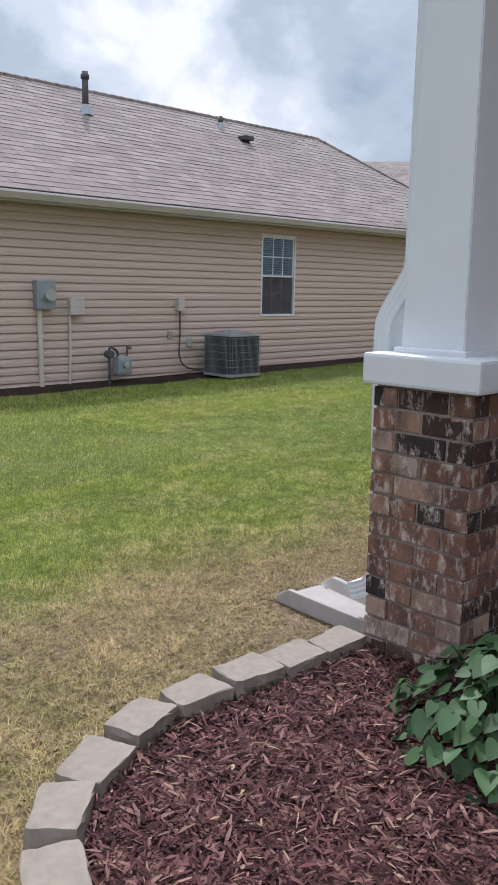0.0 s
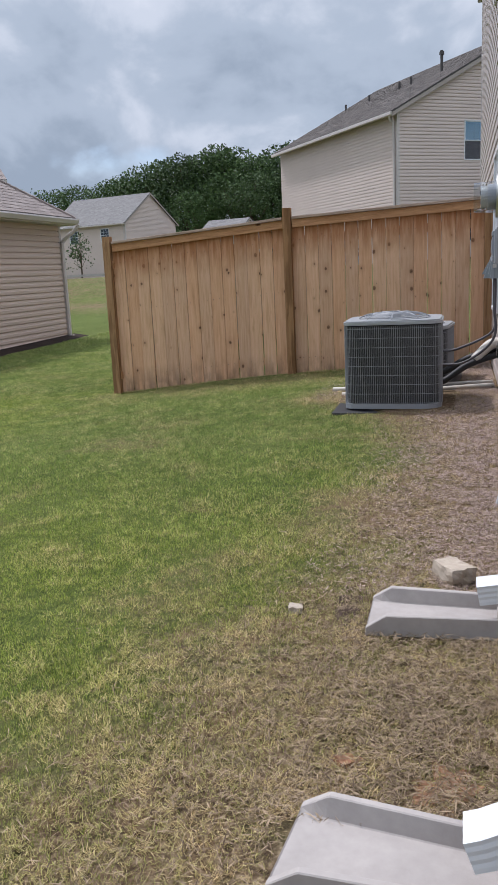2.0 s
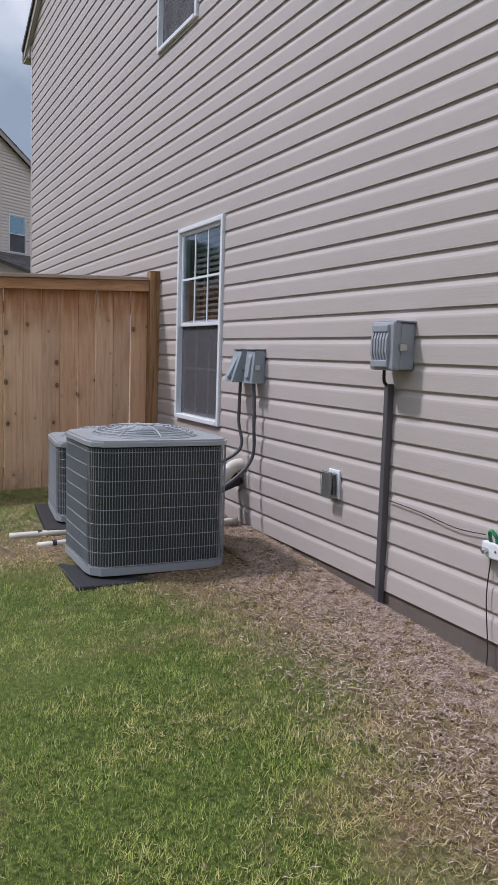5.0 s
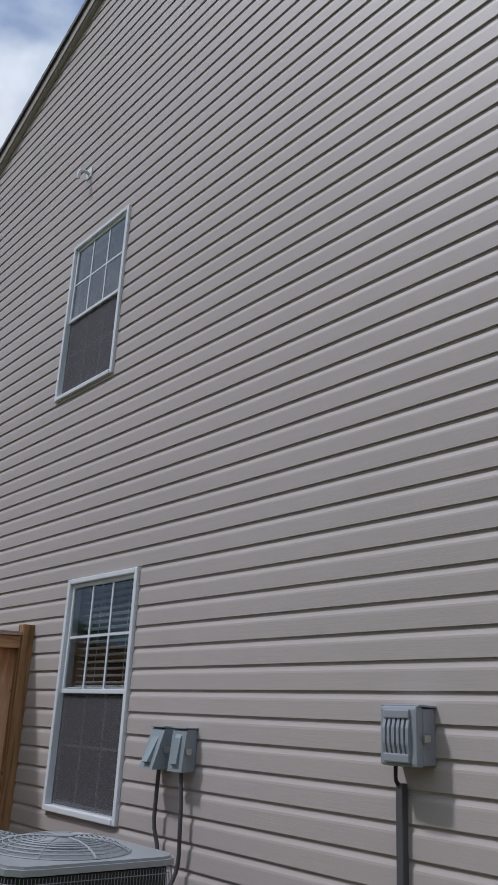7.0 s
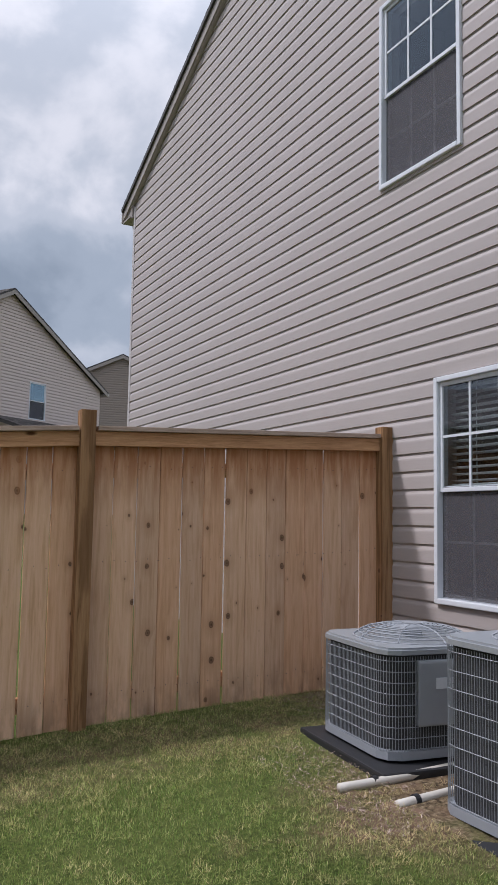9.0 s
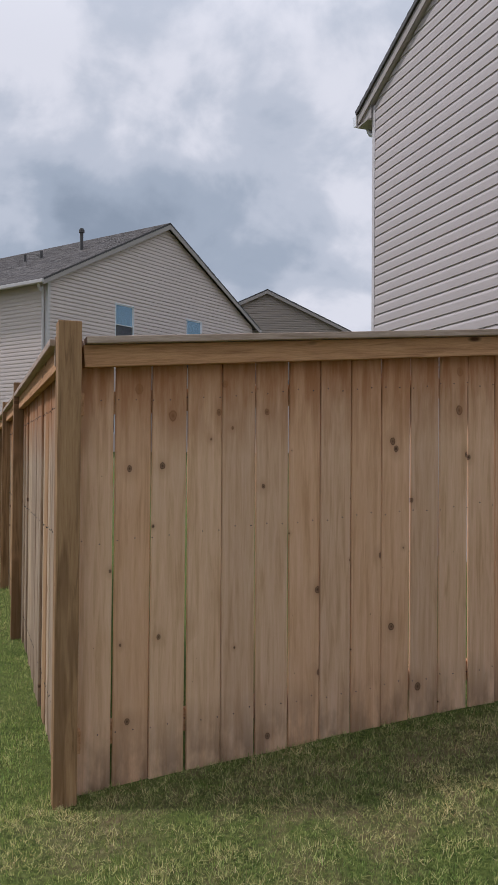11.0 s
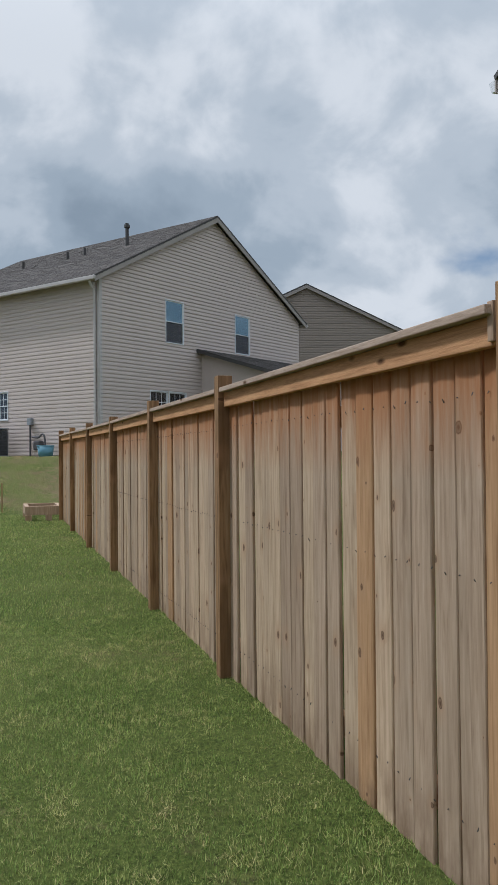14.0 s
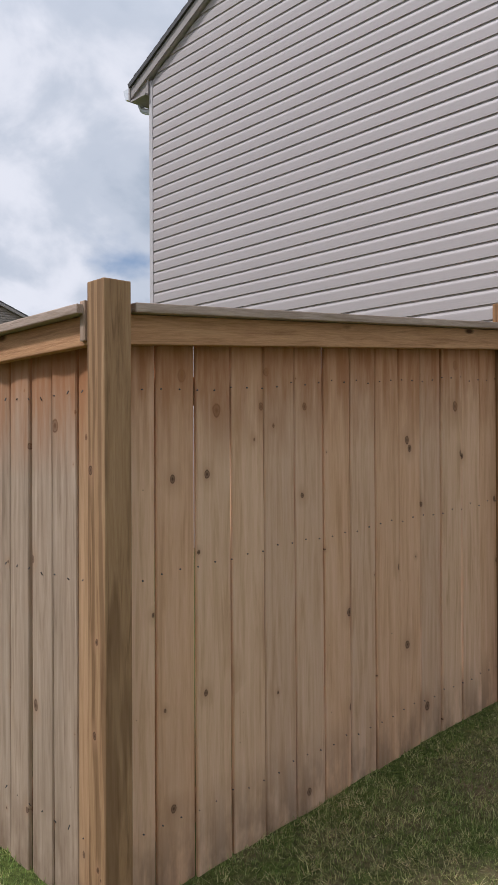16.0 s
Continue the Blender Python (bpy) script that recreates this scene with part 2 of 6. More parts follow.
M_WPVC = plain("white_pvc", (0.56, 0.52, 0.46), 0.45, 0, 40, 0.08, 0.05)
M_BLACK = plain("black_rubber", (0.02, 0.02, 0.022), 0.6, 0, 60, 0.2, 0.1)
M_ACBODY = plain("charcoal_coil", (0.044, 0.045, 0.050), 0.6, 0.2, 90, 0.25, 0.2)
M_ACWIRE = plain("grey_coated_wire", (0.28, 0.295, 0.315), 0.6, 0.0, 60, 0.1, 0.05)
M_ACTOP = plain("pale_grey_steel", (0.36, 0.38, 0.40), 0.4, 0.3, 40, 0.08, 0.05)
M_CHROME = plain("brushed_metal", (0.55, 0.55, 0.54), 0.3, 0.9, 80, 0.1, 0.05)
M_LENS = plain("meter_glass_cover", (0.42, 0.43, 0.43), 0.12, 0.1, 30, 0.05, 0.02, 0.6)
M_CLEAR = plain("smoky_plastic_cover", (0.17, 0.16, 0.15), 0.15, 0, 30, 0.15, 0.05, 0.6)
M_CONCRETE = plain("splash_concrete", (0.37, 0.34, 0.32), 0.9, 0, 30, 0.22, 0.7, 0.2)
M_FOUND = plain("dark_foundation", (0.13, 0.105, 0.095), 0.9, 0, 25, 0.2, 0.4, 0.2)
M_MORTAR = plain("grey_mortar", (0.25, 0.215, 0.19), 0.95, 0, 60, 0.15, 0.5, 0.1)
M_SOFFIT = plain("soffit_vinyl", (0.42, 0.38, 0.36), 0.5, 0, 40, 0.06, 0.04)
M_VENT = plain("dark_vent_metal", (0.075, 0.07, 0.068), 0.6, 0.2, 40, 0.15, 0.1)
M_BLIND = plain("window_blind", (0.80, 0.80, 0.79), 0.6, 0, 50, 0.05, 0.02)
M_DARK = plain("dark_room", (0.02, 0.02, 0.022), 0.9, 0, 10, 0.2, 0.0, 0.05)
M_GREEN = plain("green_plastic", (0.03, 0.22, 0.10), 0.5, 0, 50, 0.1, 0.05)
M_RED = plain("red_tape", (0.42, 0.03, 0.03), 0.5, 0, 50, 0.1, 0.05)
M_BLUE = plain("blue_plastic", (0.17, 0.36, 0.48), 0.5, 0, 50, 0.1, 0.05)
M_ORANGE = plain("red_clay", (0.33, 0.175, 0.105), 0.95, 0, 40, 0.25, 0.5, 0.1)
M_ROCK = plain("pale_fieldstone", (0.43, 0.37, 0.30), 0.9, 0, 30, 0.22, 0.6, 0.2)
M_EDGE = plain("tumbled_edging_stone", (0.265, 0.225, 0.185), 0.92, 0, 34, 0.34, 1.0, 0.2)
M_PAVE = plain("pale_pavement", (0.42, 0.40, 0.38), 0.9, 0, 10, 0.1, 0.2, 0.2)
M_BARK = plain("bark", (0.10, 0.075, 0.055), 0.95, 0, 12, 0.3, 0.5, 0.1)


def glass_material(name, tint, gloss_at=0.09, coat=(0.9, 0.93, 1)):
    """Window glass: a dark, glossy pane that reflects the sky and lets the room show."""
    n = Nodes(name)
    out = n.t.nodes["Material Output"]
    gloss = n.add("ShaderNodeBsdfGlossy", Roughness=0.03)
    gloss.inputs["Color"].default_value = (*coat, 1)
    clear = n.add("ShaderNodeBsdfTransparent")
    clear.inputs["Color"].default_value = (*tint, 1)
    facing = n.t.nodes.new("ShaderNodeLayerWeight")
    steep = n.add("ShaderNodeMath")
    steep.operation = "POWER"
    n.link(facing.outputs["Facing"], steep.inputs[0])
    steep.inputs[1].default_value = 4.0
    fres = n.add("ShaderNodeMath")
    fres.operation = "MULTIPLY_ADD"
    n.link(steep.outputs[0], fres.inputs[0])
    fres.inputs[1].default_value, fres.inputs[2].default_value = 1 - gloss_at, gloss_at
    wave = n.noise(1.2, 2)
    bump = n.add("ShaderNodeBump", Strength=0.03, Distance=0.05)
    n.link(wave, bump.inputs["Height"])
    n.link(bump.outputs[0], gloss.inputs["Normal"])
    mixer = n.t.nodes.new("ShaderNodeMixShader")
    n.link(fres.outputs[0], mixer.inputs[0])
    n.link(clear.outputs[0], mixer.inputs[1])
    n.link(gloss.outputs[0], mixer.inputs[2])
    n.link(mixer.outputs[0], out.inputs["Surface"])
    return n.m


M_GLASS = glass_material("window_glass", (0.66, 0.71, 0.72))
M_TINTED = glass_material("coated_window_glass", (0.5, 0.6, 0.65), 0.24, (0.62, 0.86, 1))
M_DOME = glass_material("clear_meter_dome", (0.86, 0.88, 0.88), 0.04)


def brick_material():
    n = Nodes("tumbled_brick")
    r = n.random()
    base = n.ramp(r, (0.0, (0.028, 0.022, 0.022)), (0.14, (0.06, 0.038, 0.032)), (0.30, (0.19, 0.095, 0.065)), (0.6, (0.25, 0.14, 0.10)), (0.8, (0.29, 0.185, 0.135)), (1.0, (0.36, 0.27, 0.22)))
    blot = n.noise(9, 6, 0.6, (1, 1, 0.6), True)
    fine = n.noise(70, 4, 0.6, (1, 1, 1), True)
    col = n.mix(n.ramp(blot, (0.35, 0.75), (0.55, 0.0)), base, (0.07, 0.045, 0.038))
    col = n.mix(n.ramp(n.noise(26, 5, 0.7, (1, 1, 0.45), True), (0.52, 0.0), (0.64, 0.75)), col, (0.50, 0.43, 0.37))
    n.bump(fine, 0.6, 0.004)
    return n.done(col, 0.92, 0, 0.2)


M_BRICK = brick_material()


def ground_material():
    n = Nodes("lawn_soil")
    at = n.t.nodes.new("ShaderNodeAttribute")
    at.attribute_name = "dry"
    fine, mid, big = n.noise(55, 6, 0.7), n.noise(7, 5, 0.6), n.noise(0.7, 4, 0.6)
    green = n.ramp(fine, (0.32, (0.020, 0.030, 0.008)), (0.52, (0.085, 0.115, 0.026)), (0.72, (0.22, 0.25, 0.07)))
    green = n.mix(n.ramp(big, (0.4, 0.0), (0.7, 0.5)), green, (0.16, 0.18, 0.055))
    straw = n.ramp(n.noise(42, 6, 0.7), (0.34, (0.035, 0.024, 0.016)), (0.53, (0.20, 0.145, 0.086)), (0.73, (0.47, 0.37, 0.245)))
    straw = n.mix(n.ramp(mid, (0.45, 0.0), (0.7, 0.6)), straw, (0.22, 0.135, 0.085))
    over = n.t.nodes.new("ShaderNodeMath")
    over.operation = "ADD"
    n.link(at.outputs["Fac"], over.inputs[0])
    jig = n.t.nodes.new("ShaderNodeMath")
    jig.operation = "MULTIPLY_ADD"
    n.link(mid, jig.inputs[0])
    jig.inputs[1].default_value, jig.inputs[2].default_value = 0.9, -0.45
    n.link(jig.outputs[0], over.inputs[1])
    col = n.mix(n.ramp(over.outputs[0], (0.25, 0.0), (0.7, 1.0)), green, straw)
    n.bump(fine, 0.8, 0.03)
    return n.done(col, 0.95, 0, 0.1)


def blade_material(name):
    n = Nodes(name)
    at = n.t.nodes.new("ShaderNodeAttribute")
    at.attribute_name = "dry"
    geo = n.t.nodes.new("ShaderNodeNewGeometry")
    isl = geo.outputs["Random Per Island"]
    green = n.ramp(isl, (0.0, (0.09, 0.14, 0.018)), (0.45, (0.24, 0.315, 0.045)), (0.85, (0.36, 0.425, 0.085)), (1.0, (0.46, 0.45, 0.15)))
    straw = n.ramp(isl, (0.0, (0.13, 0.085, 0.04)), (0.4, (0.32, 0.235, 0.115)), (0.8, (0.42, 0.32, 0.17)), (1.0, (0.50, 0.40, 0.24)))
    lush = n.t.nodes.new("ShaderNodeAttribute")
    lush.attribute_name = "lush"
    deep = n.ramp(isl, (0.0, (0.065, 0.12, 0.026)), (0.45, (0.165, 0.255, 0.055)), (0.80, (0.25, 0.34, 0.09)), (1.0, (0.42, 0.42, 0.16)))
    green = n.mix(lush.outputs["Fac"], green, deep)
    col = n.mix(at.outputs["Fac"], green, straw)
    # tuft tone together with the painted root shading of each blade
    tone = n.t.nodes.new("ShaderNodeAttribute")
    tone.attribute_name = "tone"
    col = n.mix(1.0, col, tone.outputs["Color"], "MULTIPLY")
    n.done(col, 0.75, 0, 0.25)
    thin = n.t.nodes.new("ShaderNodeBsdfTranslucent")
    n.link(col, thin.inputs["Color"])
    both = n.t.nodes.new("ShaderNodeMixShader")
    both.inputs[0].default_value = 0.28
    n.link(n.b.outputs[0], both.inputs[1])
    n.link(thin.outputs[0], both.inputs[2])
    n.link(both.outputs[0], n.t.nodes["Material Output"].inputs["Surface"])
    return n.m


M_GROUND = ground_material()
M_BLADE = blade_material("grass_blades")


def leaf_material(name, a, b, gloss=0.45):
    n = Nodes(name)
    geo = n.t.nodes.new("ShaderNodeNewGeometry")
    col = n.ramp(geo.outputs["Random Per Island"], (0.0, a), (1.0, b))
    tint = n.ramp(n.random(), (0.0, 0.75), (1.0, 1.2))
    col = n.mix(1.0, col, tint, "MULTIPLY")
    n.bump(n.noise(40, 3), 0.2, 0.003)
    return n.done(col, gloss, 0, 0.4)


M_LEAF = leaf_material("broad_green_leaf", (0.026, 0.066, 0.022), (0.055, 0.11, 0.035), 0.58)
M_TREE = leaf_material("tree_foliage", (0.026, 0.055, 0.015), (0.085, 0.145, 0.04), 0.7)


def mulch_material():
    n = Nodes("red_brown_mulch")
    geo = n.t.nodes.new("ShaderNodeNewGeometry")
    col = n.ramp(geo.outputs["Random Per Island"], (0.0, (0.022, 0.009, 0.009)), (0.45, (0.072, 0.028, 0.028)), (0.80, (0.135, 0.060, 0.056)), (0.95, (0.22, 0.12, 0.10)), (1.0, (0.34, 0.23, 0.15)))
    n.bump(n.noise(120, 4, 0.6, (1, 1, 1)), 0.5, 0.003)
    return n.done(col, 0.9, 0, 0.2)


M_MULCH = mulch_material()


# ---- mesh helpers ----
def box(bm, a, b, bevel=0.0):
    """A box from corner a to corner b, its edges rounded by bevel."""
    lo = [min(p, q) for p, q in zip(a, b)]
    hi = [max(p, q) for p, q in zip(a, b)]
    m = Matrix.Translation([(p + q) / 2 for p, q in zip(lo, hi)]) @ Matrix.Diagonal([q - p for p, q in zip(lo, hi)] + [1])
    got = bmesh.ops.create_cube(bm, size=1, matrix=m)
    if bevel:
        edges = list({e for v in got["verts"] for e in v.link_edges})
        bmesh.ops.bevel(bm, geom=edges, offset=bevel, segments=2, affect="EDGES", profile=0.6)
    return bm


def rod(bm, a, b, r, seg=10, r2=None):
    """A round bar from a to b."""
    a, b = Vector(a), Vector(b)
    d = b - a
    m = Matrix.Translation((a + b) / 2) @ d.to_track_quat("Z", "Y").to_matrix().to_4x4()
    bmesh.ops.create_cone(bm, cap_ends=True, segments=seg, radius1=r, radius2=r if r2 is None else r2, depth=d.length, matrix=m)
    return bm


def hose(bm, pts, r, seg=8, steps=6):
    """A smooth tube through points."""
    pts = [Vector(p) for p in pts]
    path = []
    for i in range(len(pts) - 1):
        p0, p1, p2, p3 = pts[max(i - 1, 0)], pts[i], pts[i + 1], pts[min(i + 2, len(pts) - 1)]
        for s in range(steps):
            u = s / steps
            path.append(0.5 * (2 * p1 + (p2 - p0) * u + (2 * p0 - 5 * p1 + 4 * p2 - p3) * u * u + (3 * p1 - p0 - 3 * p2 + p3) * u ** 3))
    path.append(pts[-1])
    rings = []
    for i, p in enumerate(path):
        d = (path[min(i + 1, len(path) - 1)] - path[max(i - 1, 0)]).normalized()
        side = d.cross(Vector((0.13, 0.21, 0.97))).normalized()
        up = side.cross(d)
        rings.append([bm.verts.new(p + r * (math.cos(6.2832 * k / seg) * side + math.sin(6.2832 * k / seg) * up)) for k in range(seg)])
    for a, b in zip(rings, rings[1:]):
        for k in range(seg):
            bm.faces.new((a[k], a[(k + 1) % seg], b[(k + 1) % seg], b[k]))
    bm.faces.new(rings[0])
    bm.faces.new(rings[-1][::-1])
    return bm


def prism(bm, outline, axis, a, b):
    """Extrudes an outline of 2D points along an axis from a to b. Axis x: points are (y, z); y: (x, z); z: (x, y)."""
    def place(p, v):
        return {"x": (v, p[0], p[1]), "y": (p[0], v, p[1]), "z": (p[0], p[1], v)}[axis]
    one = [bm.verts.new(place(p, a)) for p in outline]
    two = [bm.verts.new(place(p, b)) for p in outline]
    n = len(outline)
    bm.faces.new(one)
    bm.faces.new(two[::-1])
    for i in range(n):
        bm.faces.new((one[i], two[i], two[(i + 1) % n], one[(i + 1) % n]))
    bmesh.ops.recalc_face_normals(bm, faces=bm.faces[:])
    return bm


def mesh_of(name, bm, material, smooth=False):
    me = bpy.data.meshes.new(name)
    bmesh.ops.recalc_face_normals(bm, faces=bm.faces[:])
    bm.to_mesh(me)
    bm.free()
    if smooth:
        me.shade_smooth()
    me.materials.append(material)
    return me


def part(name, bm, material, parent=None, label="", smooth=False):
    ob = new(name, mesh_of(name, bm, material, smooth))
    ob.parent = parent
    if label:
        ob["label"] = label
    return ob


def piece(name, me, parent, m):
    ob = new(name, me)
    ob.parent = parent
    ob.matrix_basis = m
    return ob


def thing(name, at, label, category, group="", kind="", turn=0):
    ob = new(name)
    ob.empty_display_size = 0.1
    ob.matrix_basis = pose(*at, 0, 0, turn)
    return tagged(ob, label, category, group, kind)


def setting(name, bm, material, label, category="wall"):
    return tagged(new(name, mesh_of(name, bm, material)), label, category, "", "structure")


def B():
    return bmesh.new()


def step(a, b, v):
    v = min(1.0, max(0.0, (v - a) / (b - a)))
    return v * v * (3 - 2 * v)


# ---- the lie of the land ----
def ground(x, y):
    wall = np.interp(x, (-5, 2.5, 4, 6, 8, 10, 26), (0.15, 0.16, 0.20, 0.31, 0.41, 0.42, 0.40))
    mid = np.interp(x, (-5, 4, 10, 13, 17.5, 24, 26), (0.10, 0.10, 0.11, 0.14, 0.19, 0.27, 0.30))
    far = np.interp(x, (-5, 8, 13, 18, 26), (0.02, 0.05, 0.12, 0.18, 0.30))
    if y < 6.5:
        u = min(1.0, max(0.0, (y - 2.2) / 4.3)) ** 1.7
        z = wall + (mid - wall) * u
    else:
        z = mid + (far - mid) * step(6.5, 11.0, y)
    return float(z + 1.2 * step(25.0, 33.0, x))


def dryness(x, y):
    """How much of the turf is straw: a strip along the house and by the stone edging."""
    edge = 3.0 + 1.05 * math.exp(-(((x - 2.2) / 1.7) ** 2)) + 0.65 * math.exp(-(((x - 8.3) / 0.8) ** 2))
    wobble = 0.9 * noise.noise(Vector((x * 0.9, y * 0.9, 0))) + 0.5 * noise.noise(Vector((x * 3.1, y * 3.1, 5)))
    d = step(-0.7, 0.75, edge - y + 0.5 * wobble) * (0.74 + 0.26 * step(4.0, 6.5, x))
    if x > 10.2:
        d *= 0.25
    mottle = 0.18 * step(-0.1, 0.6, noise.noise(Vector((x * 0.7, y * 0.7, 9)))) + 0.26 * step(-0.1, 0.5, noise.noise(Vector((x * 2.6, y * 2.6, 4)))) + 0.10
    mottle = 0.9 * mottle * (1 - 0.3 * step(8.0, 10.5, x))
    if 8.2 < x < 10.2 and y < 6.6:
        d = max(d, (0.44 + 0.3 * wobble) * step(8.4, 9.7, x))
    return max(d, mottle, 0.42 * step(24.8, 26.5, x) + 0.3 * wobble * step(24.8, 26.5, x))


def spread(lo, hi, gap, far):
    out, v, g = [lo + gap * i for i in range(int((hi - lo) / gap) + 1)], hi, gap
    while v < far:
        g *= 1.5
        v += g
        out.append(v)
    v, g = lo, gap
    while v > -far:
        g *= 1.5
        v -= g
        out.insert(0, v)
    return out


def lawn_sheet():
    xs, ys = spread(-3, 36, 0.22, 1500), spread(-1, 13, 0.22, 1500)
    verts = [(x, y, ground(x, y) + 0.012 * noise.noise(Vector((x * 1.7, y * 1.7, 2)))) for y in ys for x in xs]
    n = len(xs)
    faces = [(j * n + i, j * n + i + 1, (j + 1) * n + i + 1, (j + 1) * n + i) for j in range(len(ys) - 1) for i in range(n - 1)]
    me = bpy.data.meshes.new("ground")
    me.from_pydata(verts, [], faces)
    me.attributes.new("dry", "FLOAT", "POINT").data.foreach_set("value", [dryness(v[0], v[1]) for v in verts])
    me.shade_smooth()
    me.materials.append(M_GROUND)
    return tagged(new("ground", me), "green lawn with dry straw-coloured patches", "lawn", "", "structure")


lawn_sheet()


# ---- houses ----
def face_matrix(origin, u, n):
    u, n = Vector(u).normalized(), Vector(n).normalized()
    m = Matrix((u, n, Vector((0, 0, 1)))).transposed().to_4x4()
    return Matrix.Translation(origin) @ m


def cut(lo, hi, holes):
    """The stretches of lo..hi that no hole covers."""
    out = [(lo, hi)]
    for a, b in holes:
        nxt = []
        for p, q in out:
            if b <= p or a >= q:
                nxt.append((p, q))
            else:
                nxt += [(p, a)] if a > p else []
                nxt += [(b, q)] if b < q else []
        out = nxt
    return [(p, q) for p, q in out if q - p > 0.01]


# height along the board against how far it stands out: a soft Dutch lap, and a flat board over a deep groove
DUTCH = ((0.0, 0.62, 0.70, 0.80, 0.90), (1.0, 0.98, 0.90, 0.58, 0.30))
GROOVED = ((0.0, 0.46, 0.54, 0.84, 0.87), (1.0, 0.96, 0.80, 0.66, 0.0))


def siding_rows(z0, z1, ends, holes, rise=0.1207, proud=0.015, profile=DUTCH):
    """Profiles of lapped boards in (u, n, z): for each row, quads. ends(z) gives the u range at a height; holes are (u0, u1, za, zb)."""
    rows, z = [], z0
    while z < z1 - 0.02:
        top = min(z + rise, z1)
        cuts = {z, top}
        for _, _, za, zb in holes:
            cuts |= {v for v in (za, zb) if z < v < top}
        cuts = sorted(cuts)
        quads = []
        for a, b in zip(cuts, cuts[1:]):
            live = [(u0, u1) for u0, u1, za, zb in holes if za < (a + b) / 2 < zb]
            (l0, r0), (l1, r1) = ends(a), ends(b)
            for p, q in cut(min(l0, l1), max(r0, r1), live):
                p0, q0 = max(p, l0) if p <= max(l0, l1) else p, min(q, r0) if q >= min(r0, r1) else q
                p1, q1 = max(p, l1) if p <= max(l0, l1) else p, min(q, r1) if q >= min(r0, r1) else q

                def out(v):
                    return float(np.interp((v - z) / rise, profile[0], profile[1])) * proud
                levels = [a] + [v for v in (z + k * rise for k in profile[0]) if a < v < b] + [b]
                if a == z:
                    quads.append([(p0, -0.006, a), (q0, -0.006, a), (q0, proud, a), (p0, proud, a)])
                for c, d in zip(levels, levels[1:]):
                    f0, f1 = (c - a) / (b - a), (d - a) / (b - a)
                    pc, qc = p0 + (p1 - p0) * f0, q0 + (q1 - q0) * f0
                    pd, qd = p0 + (p1 - p0) * f1, q0 + (q1 - q0) * f1
                    if qc - pc > 0.005 or qd - pd > 0.005:
                        quads.append([(pc, out(c), c), (qc, out(c), c), (qd, out(d), d), (pd, out(d), d)])
        rows.append(quads)
        z += rise
    return rows


def side_wall(parent, m, rows, material, joined):
    """Hangs the rows of boards on a wall: each a board of its own, or one joined part for far walls."""
    groups = [sum(rows, [])] if joined else rows
    for quads in groups:
        if not quads:
            continue
        bm = B()
        for q in quads:
            bm.faces.new([bm.verts.new(m @ Vector(v)) for v in q])
        bmesh.ops.remove_doubles(bm, verts=bm.verts[:], dist=0.0005)
        me = bpy.data.meshes.new("siding_board")
        bm.to_mesh(me)
        bm.free()
        me.materials.append(material)
        ob = new("siding" if joined else "siding_board", me)
        ob.parent = parent
        if joined:
            ob["kind"] = "stuff"


def core(bm, m, ends, z0, z1, holes, thick=0.15):
    """The wall behind the boards, with openings that go through it."""
    levels = sorted({z0, z1, *(h[2] for h in holes), *(h[3] for h in holes)})
    for a, b in zip(levels, levels[1:]):
        live = [(h[0], h[1]) for h in holes if h[2] < (a + b) / 2 < h[3]]
        (l0, r0), (l1, r1) = ends(a), ends(b)
        for p, q in cut(min(l0, l1), max(r0, r1), live):
            p0, q0 = (l0 if p == min(l0, l1) else p), (r0 if q == max(r0, r1) else q)
            p1, q1 = (l1 if p == min(l0, l1) else p), (r1 if q == max(r0, r1) else q)
            corners = [(p0, a), (q0, a), (q1, b), (p1, b)]
            front = [bm.verts.new(m @ Vector((u, -0.008, z))) for u, z in corners]
            rear = [bm.verts.new(m @ Vector((u, -thick, z))) for u, z in corners]
            bm.faces.new(front)
            bm.faces.new(rear[::-1])
            for i in range(4):
                bm.faces.new((front[i], rear[i], rear[(i + 1) % 4], front[(i + 1) % 4]))
    return bm


